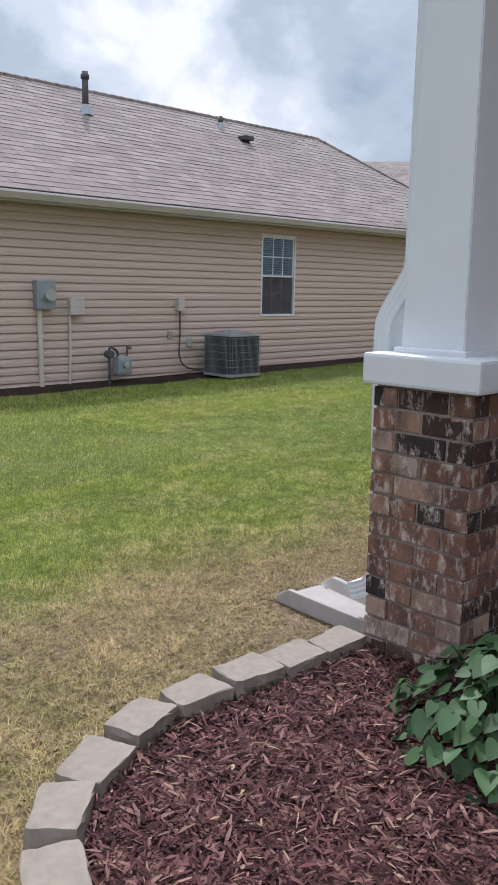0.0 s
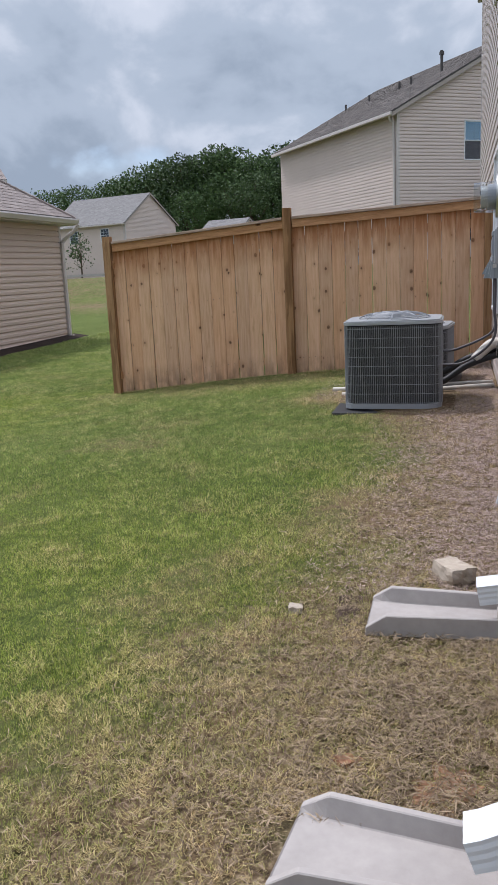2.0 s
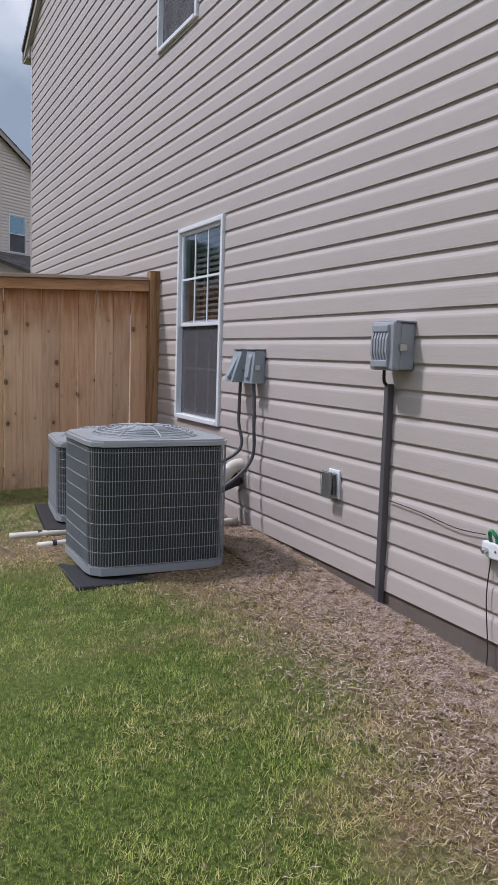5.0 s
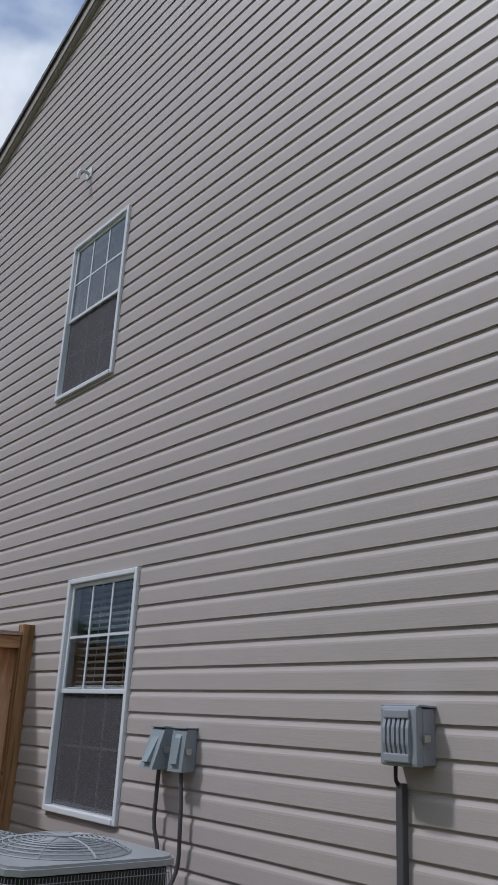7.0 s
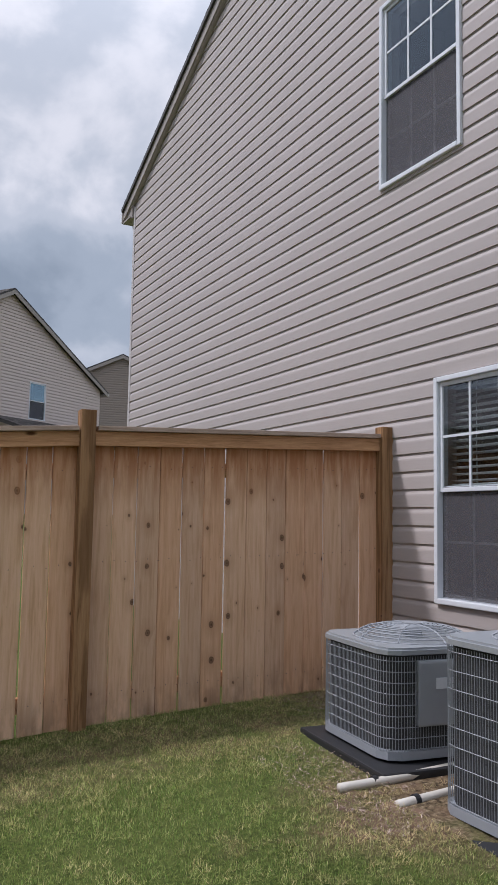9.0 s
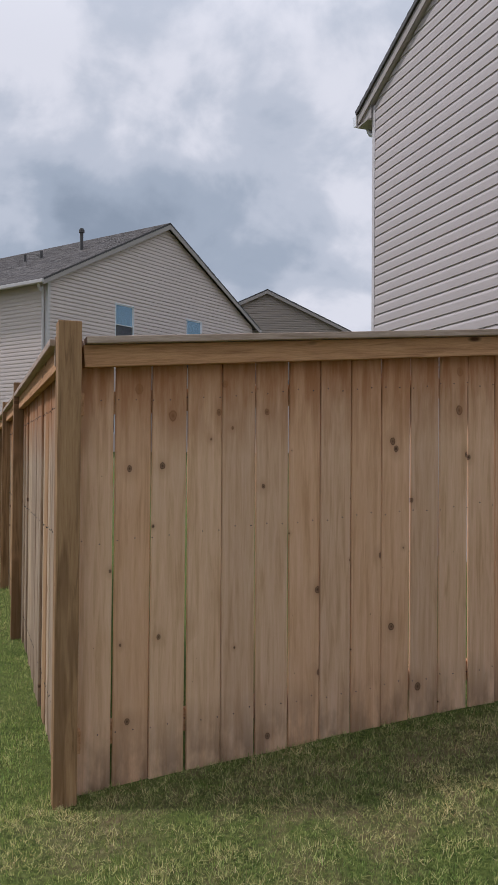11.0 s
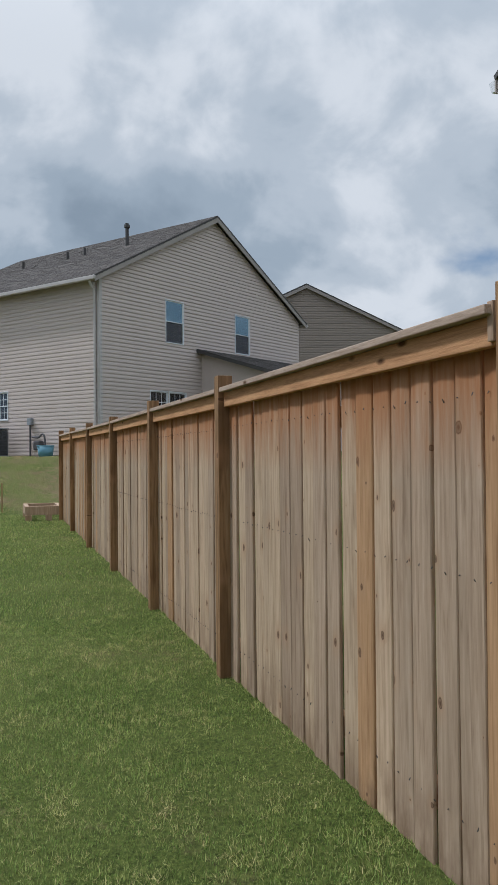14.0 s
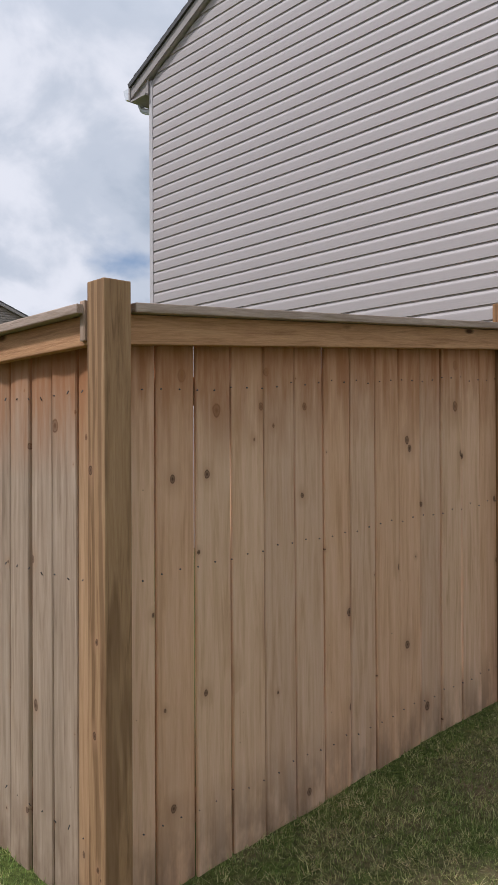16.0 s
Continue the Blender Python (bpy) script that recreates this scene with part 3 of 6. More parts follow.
def window(name, m, w, h, label, blinds=True, lower_grid=True, kind="structure", parent=None, grid=True):
    """A double-hung window; m: the lower left corner of its trim on the wall (u, n, z)."""
    top = new(name)
    if parent:
        top.parent = parent
    else:
        tagged(top, label, "window", "", kind)
    top.matrix_basis = m
    t, mid = 0.034, h * 0.5
    bm = B()
    for a, b in (((0, -0.06, 0), (t, 0.035, h)), ((w - t, -0.06, 0), (w, 0.035, h)), ((t, -0.06, h - t), (w - t, 0.035, h)), ((t, -0.06, 0), (w - t, 0.04, t))):
        box(bm, a, b, 0.006)
    part("window_frame", bm, M_TRIM, top)
    for low, z0, z1, n in ((False, mid - 0.02, h - t, 0.012), (True, t, mid + 0.02, -0.012)):
        bm, s = B(), 0.028
        for a, b in (((t, n - 0.02, z0), (t + s, n, z1)), ((w - t - s, n - 0.02, z0), (w - t, n, z1)), ((t + s, n - 0.02, z0), (w - t - s, n, z0 + s)), ((t + s, n - 0.02, z1 - s), (w - t - s, n, z1))):
            box(bm, a, b, 0.004)
        sash = part("lower_sash" if low else "upper_sash", bm, M_TRIM, top)
        x0, x1, y0, y1 = t + s, w - t - s, z0 + s, z1 - s
        if grid:
            bm = B()
            for i in (1, 2):
                u = x0 + (x1 - x0) * i / 3
                box(bm, (u - 0.008, n - 0.014, y0), (u + 0.008, n - 0.004, y1))
            box(bm, (x0, n - 0.0135, (y0 + y1) / 2 - 0.008), (x1, n - 0.0045, (y0 + y1) / 2 + 0.008))
            part("muntin", bm, M_TRIM, sash)
            pane = box(B(), (0, -0.002, 0), ((x1 - x0) / 3 - 0.016, 0.002, (y1 - y0) / 2 - 0.016))
            me = mesh_of("pane", pane, M_GLASS)
            for i in range(3):
                for j in range(2):
                    piece("pane", me, sash, pose(x0 + (x1 - x0) * i / 3 + 0.008, n - 0.009, y0 + (y1 - y0) * j / 2 + 0.008)).visible_shadow = False
        else:
            me = mesh_of("pane", box(B(), (0, -0.002, 0), (x1 - x0, 0.002, y1 - y0)), M_TINTED)
            piece("pane", me, sash, pose(x0, n - 0.009, y0)).visible_shadow = False
        if low and lower_grid:
            part("insect_screen", box(B(), (x0 - 0.02, -0.008, y0 - 0.02), (x1 + 0.02, -0.006, y1 + 0.02)), M_MESH, top, "dark grey insect screen", False)
    if blinds:
        # drawn down to the meeting rail, its slats open
        bm, z = B(), mid + 0.05
        while z < h - t - 0.02:
            prism(bm, [(-0.070, z + 0.009), (-0.115, z), (-0.115, z - 0.003), (-0.070, z + 0.006)], "x", t + 0.02, w - t - 0.02)
            z += 0.043
        for u in (0.3, 0.7):
            box(bm, (w * u - 0.002, -0.094, mid), (w * u + 0.002, -0.091, h - t))
        part("blind", bm, M_BLIND, top, "pale horizontal slat blind")
        part("blind_rail", box(B(), (t + 0.02, -0.11, mid + 0.012), (w - t - 0.02, -0.07, mid + 0.034), 0.004), M_BLIND, top)
    # near-black back and sides: the shade of the unlit room, put into colour
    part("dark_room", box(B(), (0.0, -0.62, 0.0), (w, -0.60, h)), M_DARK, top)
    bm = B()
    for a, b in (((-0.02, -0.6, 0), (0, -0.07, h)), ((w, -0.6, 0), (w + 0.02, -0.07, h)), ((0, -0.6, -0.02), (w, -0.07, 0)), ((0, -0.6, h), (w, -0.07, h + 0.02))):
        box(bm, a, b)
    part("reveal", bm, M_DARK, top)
    return top


def roof_slab(name, corners, thick, material, parent, tab=0.3, lap=0.14):
    """A sloping roof plane from eave to ridge; corners: eave start, eave end, ridge end, ridge start. Covered with lapped shingles."""
    e0, e1, r1, r0 = [Vector(c) for c in corners]
    nrm = (e1 - e0).cross(r0 - e0).normalized()
    if nrm.z < 0:
        nrm = -nrm
    bm = B()
    top = [bm.verts.new(c) for c in (e0, e1, r1, r0)]
    low = [bm.verts.new(c - nrm * thick) for c in (e0, e1, r1, r0)]
    bm.faces.new(top)
    bm.faces.new(low[::-1])
    for i in range(4):
        bm.faces.new((top[i], low[i], low[(i + 1) % 4], top[(i + 1) % 4]))
    deck = part(name, bm, M_VENT, parent)
    verts, faces = [], []
    n = max(2, int((r0 - e0).length / lap))
    rnd = random.Random(name + str(round(e0.x, 2)))
    for i in range(n):
        a, b = i / n, min(1.0, (i + 1.0) / n)
        p0, p1, q0, q1 = e0.lerp(r0, a), e1.lerp(r1, a), e0.lerp(r0, b), e1.lerp(r1, b)
        wide = max((p1 - p0).length, 0.01)
        u = -rnd.random() * tab
        while u < wide:
            v = u + tab * rnd.uniform(0.6, 1.4)
            s, t = max(u, 0) / wide, min(v - 0.006, wide) / wide
            if t > s:
                lift = nrm * rnd.uniform(0.005, 0.011)
                k = len(verts)
                verts += [p0.lerp(p1, s) + lift, p0.lerp(p1, t) + lift, q0.lerp(q1, t) + nrm * 0.002, q0.lerp(q1, s) + nrm * 0.002, p0.lerp(p1, s), p0.lerp(p1, t)]
                faces += [(k, k + 1, k + 2, k + 3), (k + 4, k + 5, k + 1, k)]
            u = v
    me = bpy.data.meshes.new("shingles")
    me.from_pydata(verts, [], faces)
    me.materials.append(material)
    ob = new("shingles", me)
    ob.parent = parent
    ob["kind"] = "stuff"
    return deck


M_MESH = Nodes("screen_mesh")
_out = M_MESH.t.nodes["Material Output"]
_mix = M_MESH.t.nodes.new("ShaderNodeMixShader")
_tr = M_MESH.t.nodes.new("ShaderNodeBsdfTransparent")
M_MESH.done((0.11, 0.105, 0.115), 0.8)
_mix.inputs[0].default_value = 0.55
M_MESH.link(_tr.outputs[0], _mix.inputs[1])
M_MESH.link(M_MESH.b.outputs[0], _mix.inputs[2])
M_MESH.link(_mix.outputs[0], _out.inputs["Surface"])
M_MESH = M_MESH.m

# own house: gable wall along x, facing +y
WALL, WEST, EAST, RIDGE_X, EAVE, PITCH = 2.146, 3.85, 15.93, 9.89, 5.80, 0.445
own = thing("house", (0, 0, 0), "two-storey house with beige lapped vinyl siding and gable end", "house")


def own_ends(z):
    cutin = max(0.0, (z - EAVE) / PITCH)
    return WEST + cutin, EAST - cutin


PEAK = EAVE + PITCH * (EAST - WEST) / 2
OWN_HOLES = [(8.765, 9.62, 1.03, 2.455), (9.365, 10.225, 3.955, 5.365)]
mw = face_matrix((0, WALL, 0), (1, 0, 0), (0, 1, 0))
wall_core = part("wall", core(B(), mw, own_ends, 0.1, PEAK - 0.02, OWN_HOLES), M_RAKE, own)
side_wall(wall_core, mw, siding_rows(0.42, PEAK - 0.05, own_ends, OWN_HOLES), M_SIDING, False)
bm = B()
box(bm, (WEST, WALL - 9, 0.1), (WEST + 0.15, WALL - 0.15, EAVE))
part("wall", bm, M_SIDING, own)
bm = B()
box(bm, (EAST - 0.15, WALL - 9, 0.1), (EAST, WALL - 0.15, EAVE))
part("wall", bm, M_SIDING, own)
bm = B()
prism(bm, [(WEST, 0.1), (EAST, 0.1), (EAST, EAVE), (RIDGE_X, PEAK), (WEST, EAVE)], "y", WALL - 9.15, WALL - 9)
part("wall", bm, M_SIDING, own)
part("foundation", box(B(), (WEST, WALL - 0.1, 0.0), (EAST, WALL + 0.004, 0.422)), M_FOUND, own, "dark grey foundation strip")
for x0, x1 in ((EAST - 0.05, EAST + 0.015), (WEST - 0.015, WEST + 0.05)):
    part("corner_post", box(B(), (x0, WALL - 0.07, 0.43), (x1, WALL + 0.022, EAVE), 0.005), M_GUTTER, own, "pale beige corner trim")
OH = 0.34
for s, xe in ((1, EAST), (-1, WEST)):
    tip = Vector((xe + s * OH, 0, EAVE - PITCH * OH + 0.20))
    top = Vector((RIDGE_X, 0, PEAK + 0.20))
    y0, y1 = WALL + 0.10, WALL - 9.3
    roof_slab("roof", ((tip.x, y0, tip.z), (tip.x, y1, tip.z), (top.x, y1, top.z), (top.x, y0, top.z)), 0.05, M_SHINGLE_F, own)
    bm = B()
    prism(bm, [(tip.x, tip.z - 0.06), (top.x, top.z - 0.06), (top.x, top.z - 0.18), (tip.x, tip.z - 0.18)], "y", y0 - 0.05, y0 - 0.025)
    part("rake_board", bm, M_RAKE, own, "beige rake board")
    bm = B()
    prism(bm, [(tip.x, tip.z - 0.16), (top.x, top.z - 0.18), (top.x, top.z - 0.20), (tip.x, tip.z - 0.18)], "y", WALL - 0.02, y0 - 0.04)
    part("rake_soffit", bm, M_SOFFIT, own)
    bm = B()
    box(bm, (tip.x - s * 0.03, y1, tip.z - 0.20), (tip.x, y0 - 0.01, tip.z - 0.03), 0.006)
    box(bm, (xe + s * 0.01, y1, tip.z - 0.215), (tip.x - s * 0.03, y0 - 0.02, tip.z - 0.195))
    part("fascia", bm, M_RAKE, own)
    part("eave_return", prism(B(), [(xe, tip.z - 0.20), (tip.x, tip.z - 0.20), (tip.x, tip.z - 0.06), (xe, tip.z - 0.06 + PITCH * OH)], "y", WALL + 0.026, WALL + 0.048), M_RAKE, own, "beige eave return")
    if s > 0:
        bm = hose(B(), [(tip.x + 0.05, WALL - 0.12, tip.z - 0.16), (tip.x - 0.02, WALL - 0.12, tip.z - 0.26), (xe + 0.08, WALL - 0.12, tip.z - 0.36), (xe + 0.045, WALL - 0.12, tip.z - 0.48), (xe + 0.045, WALL - 0.12, tip.z - 1.2), (xe + 0.045, WALL - 0.12, 0.5)], 0.036, 8)
        part("downspout", bm, M_TRIM, own, "white downspout")
    bm = B()
    prism(bm, [(tip.x, tip.z - 0.17), (tip.x + s * 0.08, tip.z - 0.16), (tip.x + s * 0.12, tip.z - 0.03), (tip.x, tip.z - 0.03)], "y", y1, y0 - 0.02)
    part("gutter", bm, M_TRIM, own, "white eave gutter")
window("window_1", mw @ Matrix.Translation((8.755, 0, 1.015)), 0.875, 1.45, "white double-hung window with blind and dark screen")
window("window_2", mw @ Matrix.Translation((9.355, 0, 3.945)), 0.88, 1.43, "white upper-storey double-hung window with dark screen", False)

# neighbour's single-storey house, wall facing -y
NY, NE, NW = 11.23, 18.36, -6.0
nb = thing("house", (0, 0, 0), "single-storey tan vinyl house with brown shingle hip roof", "house")
mn = face_matrix((0, NY, 0), (-1, 0, 0), (0, -1, 0))
N_HOLES = [(-11.49, -10.61, 1.07, 2.51)]
ncore = part("wall", core(B(), mn, lambda z: (-NE, -NW), -0.1, 2.80, N_HOLES), M_SIDING_N, nb)
side_wall(ncore, mn, siding_rows(0.046, 2.80, lambda z: (-NE, -NW), N_HOLES, 0.1197, 0.03, GROOVED), M_SIDING_N, False)
window("window_3", mn @ Matrix.Translation((-11.5, 0, 1.06)), 0.90, 1.46, "white double-hung window with dark panes in tan siding")
me_e = face_matrix((NE, NY, 0), (0, 1, 0), (1, 0, 0))
ecore = part("wall", core(B(), me_e, lambda z: (0.15, 6.4), -0.1, 2.80, []), M_SIDING_N, nb)
part("corner_post", box(B(), (NE - 0.06, NY - 0.03, 0.1), (NE + 0.03, NY + 0.06, 2.78), 0.005), M_GUTTER, nb, "cream corner trim")
EY, EX, EZ, RY, RZ = 10.88, NE + 0.12, 2.83, 14.13, 5.08
run = RY - EY
roof_slab("roof", ((NW, EY, EZ), (EX, EY, EZ), (EX - run, RY, RZ), (NW, RY, RZ)), 0.05, M_SHINGLE_N, nb)
roof_slab("roof", ((EX, EY, EZ), (EX, RY + run, EZ), (EX - run, RY + 0.01, RZ), (EX - run, RY, RZ)), 0.05, M_SHINGLE_N, nb)
roof_slab("roof", ((NW, RY + run, EZ), (EX, RY + run, EZ), (EX - run, RY, RZ), (NW, RY, RZ)), 0.05, M_SHINGLE_N, nb)
bm = B()
box(bm, (NW, EY, EZ - 0.17), (EX, EY + 0.03, EZ - 0.055), 0.004)
box(bm, (EX - 0.03, EY + 0.04, EZ - 0.17), (EX, RY + run, EZ - 0.055), 0.004)
part("fascia", bm, M_GUTTER, nb)
part("soffit", box(B(), (NW, EY + 0.03, EZ - 0.165), (EX - 0.03, NY - 0.002, EZ - 0.145)), M_SOFFIT, nb)
bm = B()
prism(bm, [(EY, EZ - 0.03), (EY - 0.11, EZ - 0.03), (EY - 0.12, EZ - 0.06), (EY - 0.08, EZ - 0.14), (EY, EZ - 0.15)], "x", NW, EX + 0.02)
part("gutter", bm, M_GUTTER, nb, "cream aluminium gutter")
bm = B()
hose(bm, [(NE + 0.2, EY - 0.05, EZ - 0.14), (NE + 0.16, EY + 0.05, EZ - 0.28), (NE + 0.02, NY - 0.08, EZ - 0.5), (NE - 0.02, NY - 0.07, EZ - 0.7), (NE - 0.02, NY - 0.07, 0.6), (NE - 0.02, NY - 0.07, 0.24), (NE + 0.08, NY - 0.12, 0.19), (NE + 0.3, NY - 0.16, 0.17)], 0.045, 8)
part("downspout", bm, M_GUTTER, nb, "cream downspout")
# ridge caps along the main ridge and the hip
bm = B()
for a, b in (((NW, RY, RZ), (EX - run, RY, RZ)), ((EX - run, RY, RZ), (EX, EY, EZ))):
    a, b = Vector(a), Vector(b)
    n = int((b - a).length / 0.2)
    for i in range(n):
        p, q = a.lerp(b, i / n), a.lerp(b, (i + 1.1) / n)
        rod(bm, p + Vector((0, 0, 0.0)), q + Vector((0, 0, -0.012)), 0.05, 6)
part("ridge_cap", bm, M_SHINGLE_N, nb)

def on_nroof(x, y):
    return EZ + (RZ - EZ) * (y - EY) / run


def flue(x, y, tall, r):
    z = on_nroof(x, y)
    bm = B()
    rod(bm, (x, y, z - 0.1), (x, y, z + tall), r, 12)
    rod(bm, (x, y, z + tall - 0.12), (x, y, z + tall - 0.05), r * 1.35, 12)
    pipe = part("vent_pipe", bm, M_VENT, nb, "dark metal roof vent pipe", True)
    part("flashing", rod(B(), (x, y, z - 0.06), (x, y, z + 0.12), r * 2.6, 12, r * 1.1), M_BOX, pipe)


flue(8.35, 13.35, 0.66, 0.055)
flue(11.85, 13.75, 0.22, 0.04)
bm = B()
z = on_nroof(12.0, 13.45)
box(bm, (12.05, 13.2, z - 0.06), (12.3, 13.45, z + 0.03), 0.02)
part("roof_vent", bm, M_VENT, nb)


def far_house(origin, turn, width, length, eave, peak, base, wall_mat, roof_mat, label, windows, side_windows=(), lean_to=False, name="house"):
    """A two-storey house: its gable runs along local +x from the origin, its long side along local +y."""
    h = thing(name, (origin[0], origin[1], base), label, "house", "houses in the distance", "", turn)
    e, p = eave - base, peak - base

    def ends(z):
        c = max(0.0, (z - e) * (width / 2) / (p - e))
        return c, width - c
    mg = Matrix(((1, 0, 0, 0), (0, -1, 0, 0), (0, 0, 1, 0), (0, 0, 0, 1)))
    holes = [(u, u + w, z, z + hh) for u, z, w, hh in windows]
    part("wall", core(B(), mg, ends, -1.0, p - 0.02, holes), wall_mat, h)
    side_wall(h, mg, siding_rows(0.05, p - 0.04, ends, holes, 0.1207, 0.028, GROOVED), wall_mat, True)
    ms = Matrix(((0, -1, 0, 0), (1, 0, 0, 0), (0, 0, 1, 0), (0, 0, 0, 1)))
    shl = [(u, u + w, z, z + hh) for u, z, w, hh in side_windows]
    part("wall", core(B(), ms, lambda z: (0.0, length), -1.0, e, shl), wall_mat, h)
    side_wall(h, ms, siding_rows(0.05, e, lambda z: (0.0, length), shl, 0.1207, 0.016, GROOVED), wall_mat, True)
    part("wall", box(B(), (width - 0.15, 0.15, -1), (width, length, e)), wall_mat, h)
    part("wall", prism(B(), [(0.15, -1), (width - 0.15, -1), (width - 0.15, e), (width / 2, p - 0.1), (0.15, e)], "y", length - 0.15, length), wall_mat, h)
    sl = (p - e) / (width / 2)
    for s, x in ((-1, 0.0), (1, width)):
        ex, ez = x + s * 0.35, e - 0.35 * sl + 0.15
        roof_slab("roof", ((ex, -0.2, ez), (ex, length + 0.2, ez), (width / 2, length + 0.2, p + 0.15), (width / 2, -0.2, p + 0.15)), 0.06, roof_mat, h)
        part("rake_board", prism(B(), [(ex, ez - 0.05), (width / 2, p + 0.1), (width / 2, p - 0.08), (ex, ez - 0.2)], "y", -0.2, -0.17), M_RAKE, h)
        part("gutter", box(B(), (ex - 0.06, -0.2, ez - 0.14), (ex + 0.06, length + 0.2, ez - 0.02), 0.02), M_GUTTER, h)
    part("corner_post", box(B(), (-0.03, -0.03, 0), (0.08, 0.08, e), 0.01), M_GUTTER, h)
    bm = B()
    hose(bm, [(-0.35, 0.1, e - 0.1), (-0.2, 0.12, e - 0.35), (-0.07, 0.14, e - 0.6), (-0.07, 0.14, 0.2)], 0.045, 6)
    part("downspout", bm, M_GUTTER, h)
    for u, z, w, hh in windows:
        window("window", mg @ Matrix.Translation((u, 0, z)), w, hh, "", False, z > 2, "", h, z < 2)
    for u, z, w, hh in side_windows:
        window("window", ms @ Matrix.Translation((u, 0, z)), w, hh, "", False, False, "", h, True)
    if lean_to:
        bm = B()
        prism(bm, [(-3.2, 0), (0, 0), (0, 3.45), (-3.2, 2.55)], "x", 4.7, 10.2)
        part("rear_porch", bm, wall_mat, h)
        roof_slab("roof", ((4.4, -3.5, 2.55), (10.5, -3.5, 2.55), (10.5, 0, 3.6), (4.4, 0, 3.6)), 0.12, roof_mat, h)
    return h


FT = -54.0
far = far_house((32.24, 4.68), FT, 10.8, 10.2, 6.80, 9.65, 1.50, M_SIDING_F, M_SHINGLE_F, "two-storey grey-beige vinyl house on a grassy rise", [(2.85, 3.64, 0.9, 1.42), (6.55, 3.64, 0.9, 1.42), (2.1, 0.68, 0.86, 1.4), (3.0, 0.68, 0.86, 1.4)], [(4.22, 1.18, 0.68, 0.95)], True)
bm = B()
rod(bm, (3.4, 2.2, 6.2), (3.4, 2.2, 8.0), 0.06, 10)
rod(bm, (3.4, 2.2, 7.85), (3.4, 2.2, 7.95), 0.10, 10)
part("vent_pipe", bm, M_VENT, far, "dark roof vent pipe")
for y in (4.2, 5.1, 7.6, 9.8):
    part("roof_vent", rod(B(), (3.3, y, 6.6), (3.3, y, 7.45), 0.05, 8), M_VENT, far)

far_house((46.85, -2.85), -103.0, 9.2, 10.0, 7.7, 9.85, 1.6, M_SIDING_B, M_SHINGLE_F, "brown two-storey house with dark shingle roof", [])
far_house((75.0, 33.0), -17.0, 8.0, 9.6, 6.5, 9.2, 1.6, M_SIDING_F, M_SHINGLE_G, "pale two-storey house with grey shingle roof", [], [(2.0, 3.2, 1.1, 1.25), (6.0, 3.2, 1.1, 1.25)])
far_house((31.3, 20.1), 41.0, 8.0, 8.0, 5.45, 7.4, 0.6, M_SIDING_N, M_SHINGLE_N, "tan house with brown shingle gable roof", [])
far_house((80.0, 23.6), -17.0, 5.0, 4.5, 5.0, 6.5, 1.6, M_SIDING_F, M_SHINGLE_G, "small pale house with grey roof behind the fence", [])
part("pavement", box(B(), (52, 12, 1.6), (53.4, 60, 1.62 + 0.12)), M_PAVE)
tagged(bpy.data.objects["pavement"], "pale concrete pavement beyond the lawn", "pavement", "", "structure")


# ---- fence ----
fence = thing("fence", (10.16, 6.465, 0.1), "six-foot pine privacy fence with posts and flat cap", "fence")
FM = Matrix.Translation((-10.16, -6.465, -0.1))


def fpart(name, bm, mat, parent=fence, label=""):
    bmesh.ops.transform(bm, matrix=FM, verts=bm.verts[:])
    return part(name, bm, mat, parent, label)




def picket(w, cup, material):
    """A sawn board, its edges eased, a little cupped across its width."""
    e, h, t = 0.004, w / 2, 0.0085
    face = [(-h + e, cup - t), (-h / 3, -t), (h / 3, -t), (h - e, cup - t), (h, cup - t + e), (h, cup + t - e), (h - e, cup + t), (h / 3, t), (-h / 3, t), (-h + e, cup + t), (-h, cup + t - e), (-h, cup - t + e)]
    return mesh_of("picket", prism(B(), face, "z", -1.95, 0), material)


PICKETS = [picket(w, cup, M_PINE) for w, cup in ((0.1405, 0.001), (0.1415, -0.002), (0.1425, 0.002), (0.1435, 0.003))]
GREYS = [picket(w, cup, M_GREYPINE) for w, cup in ((0.132, 0.004), (0.136, -0.004), (0.138, 0.003), (0.140, 0.006))]
POST = mesh_of("post", box(B(), (-0.0445, -0.0445, -2.1), (0.0445, 0.0445, 0), 0.004), M_POST)
rnd = random.Random(4)


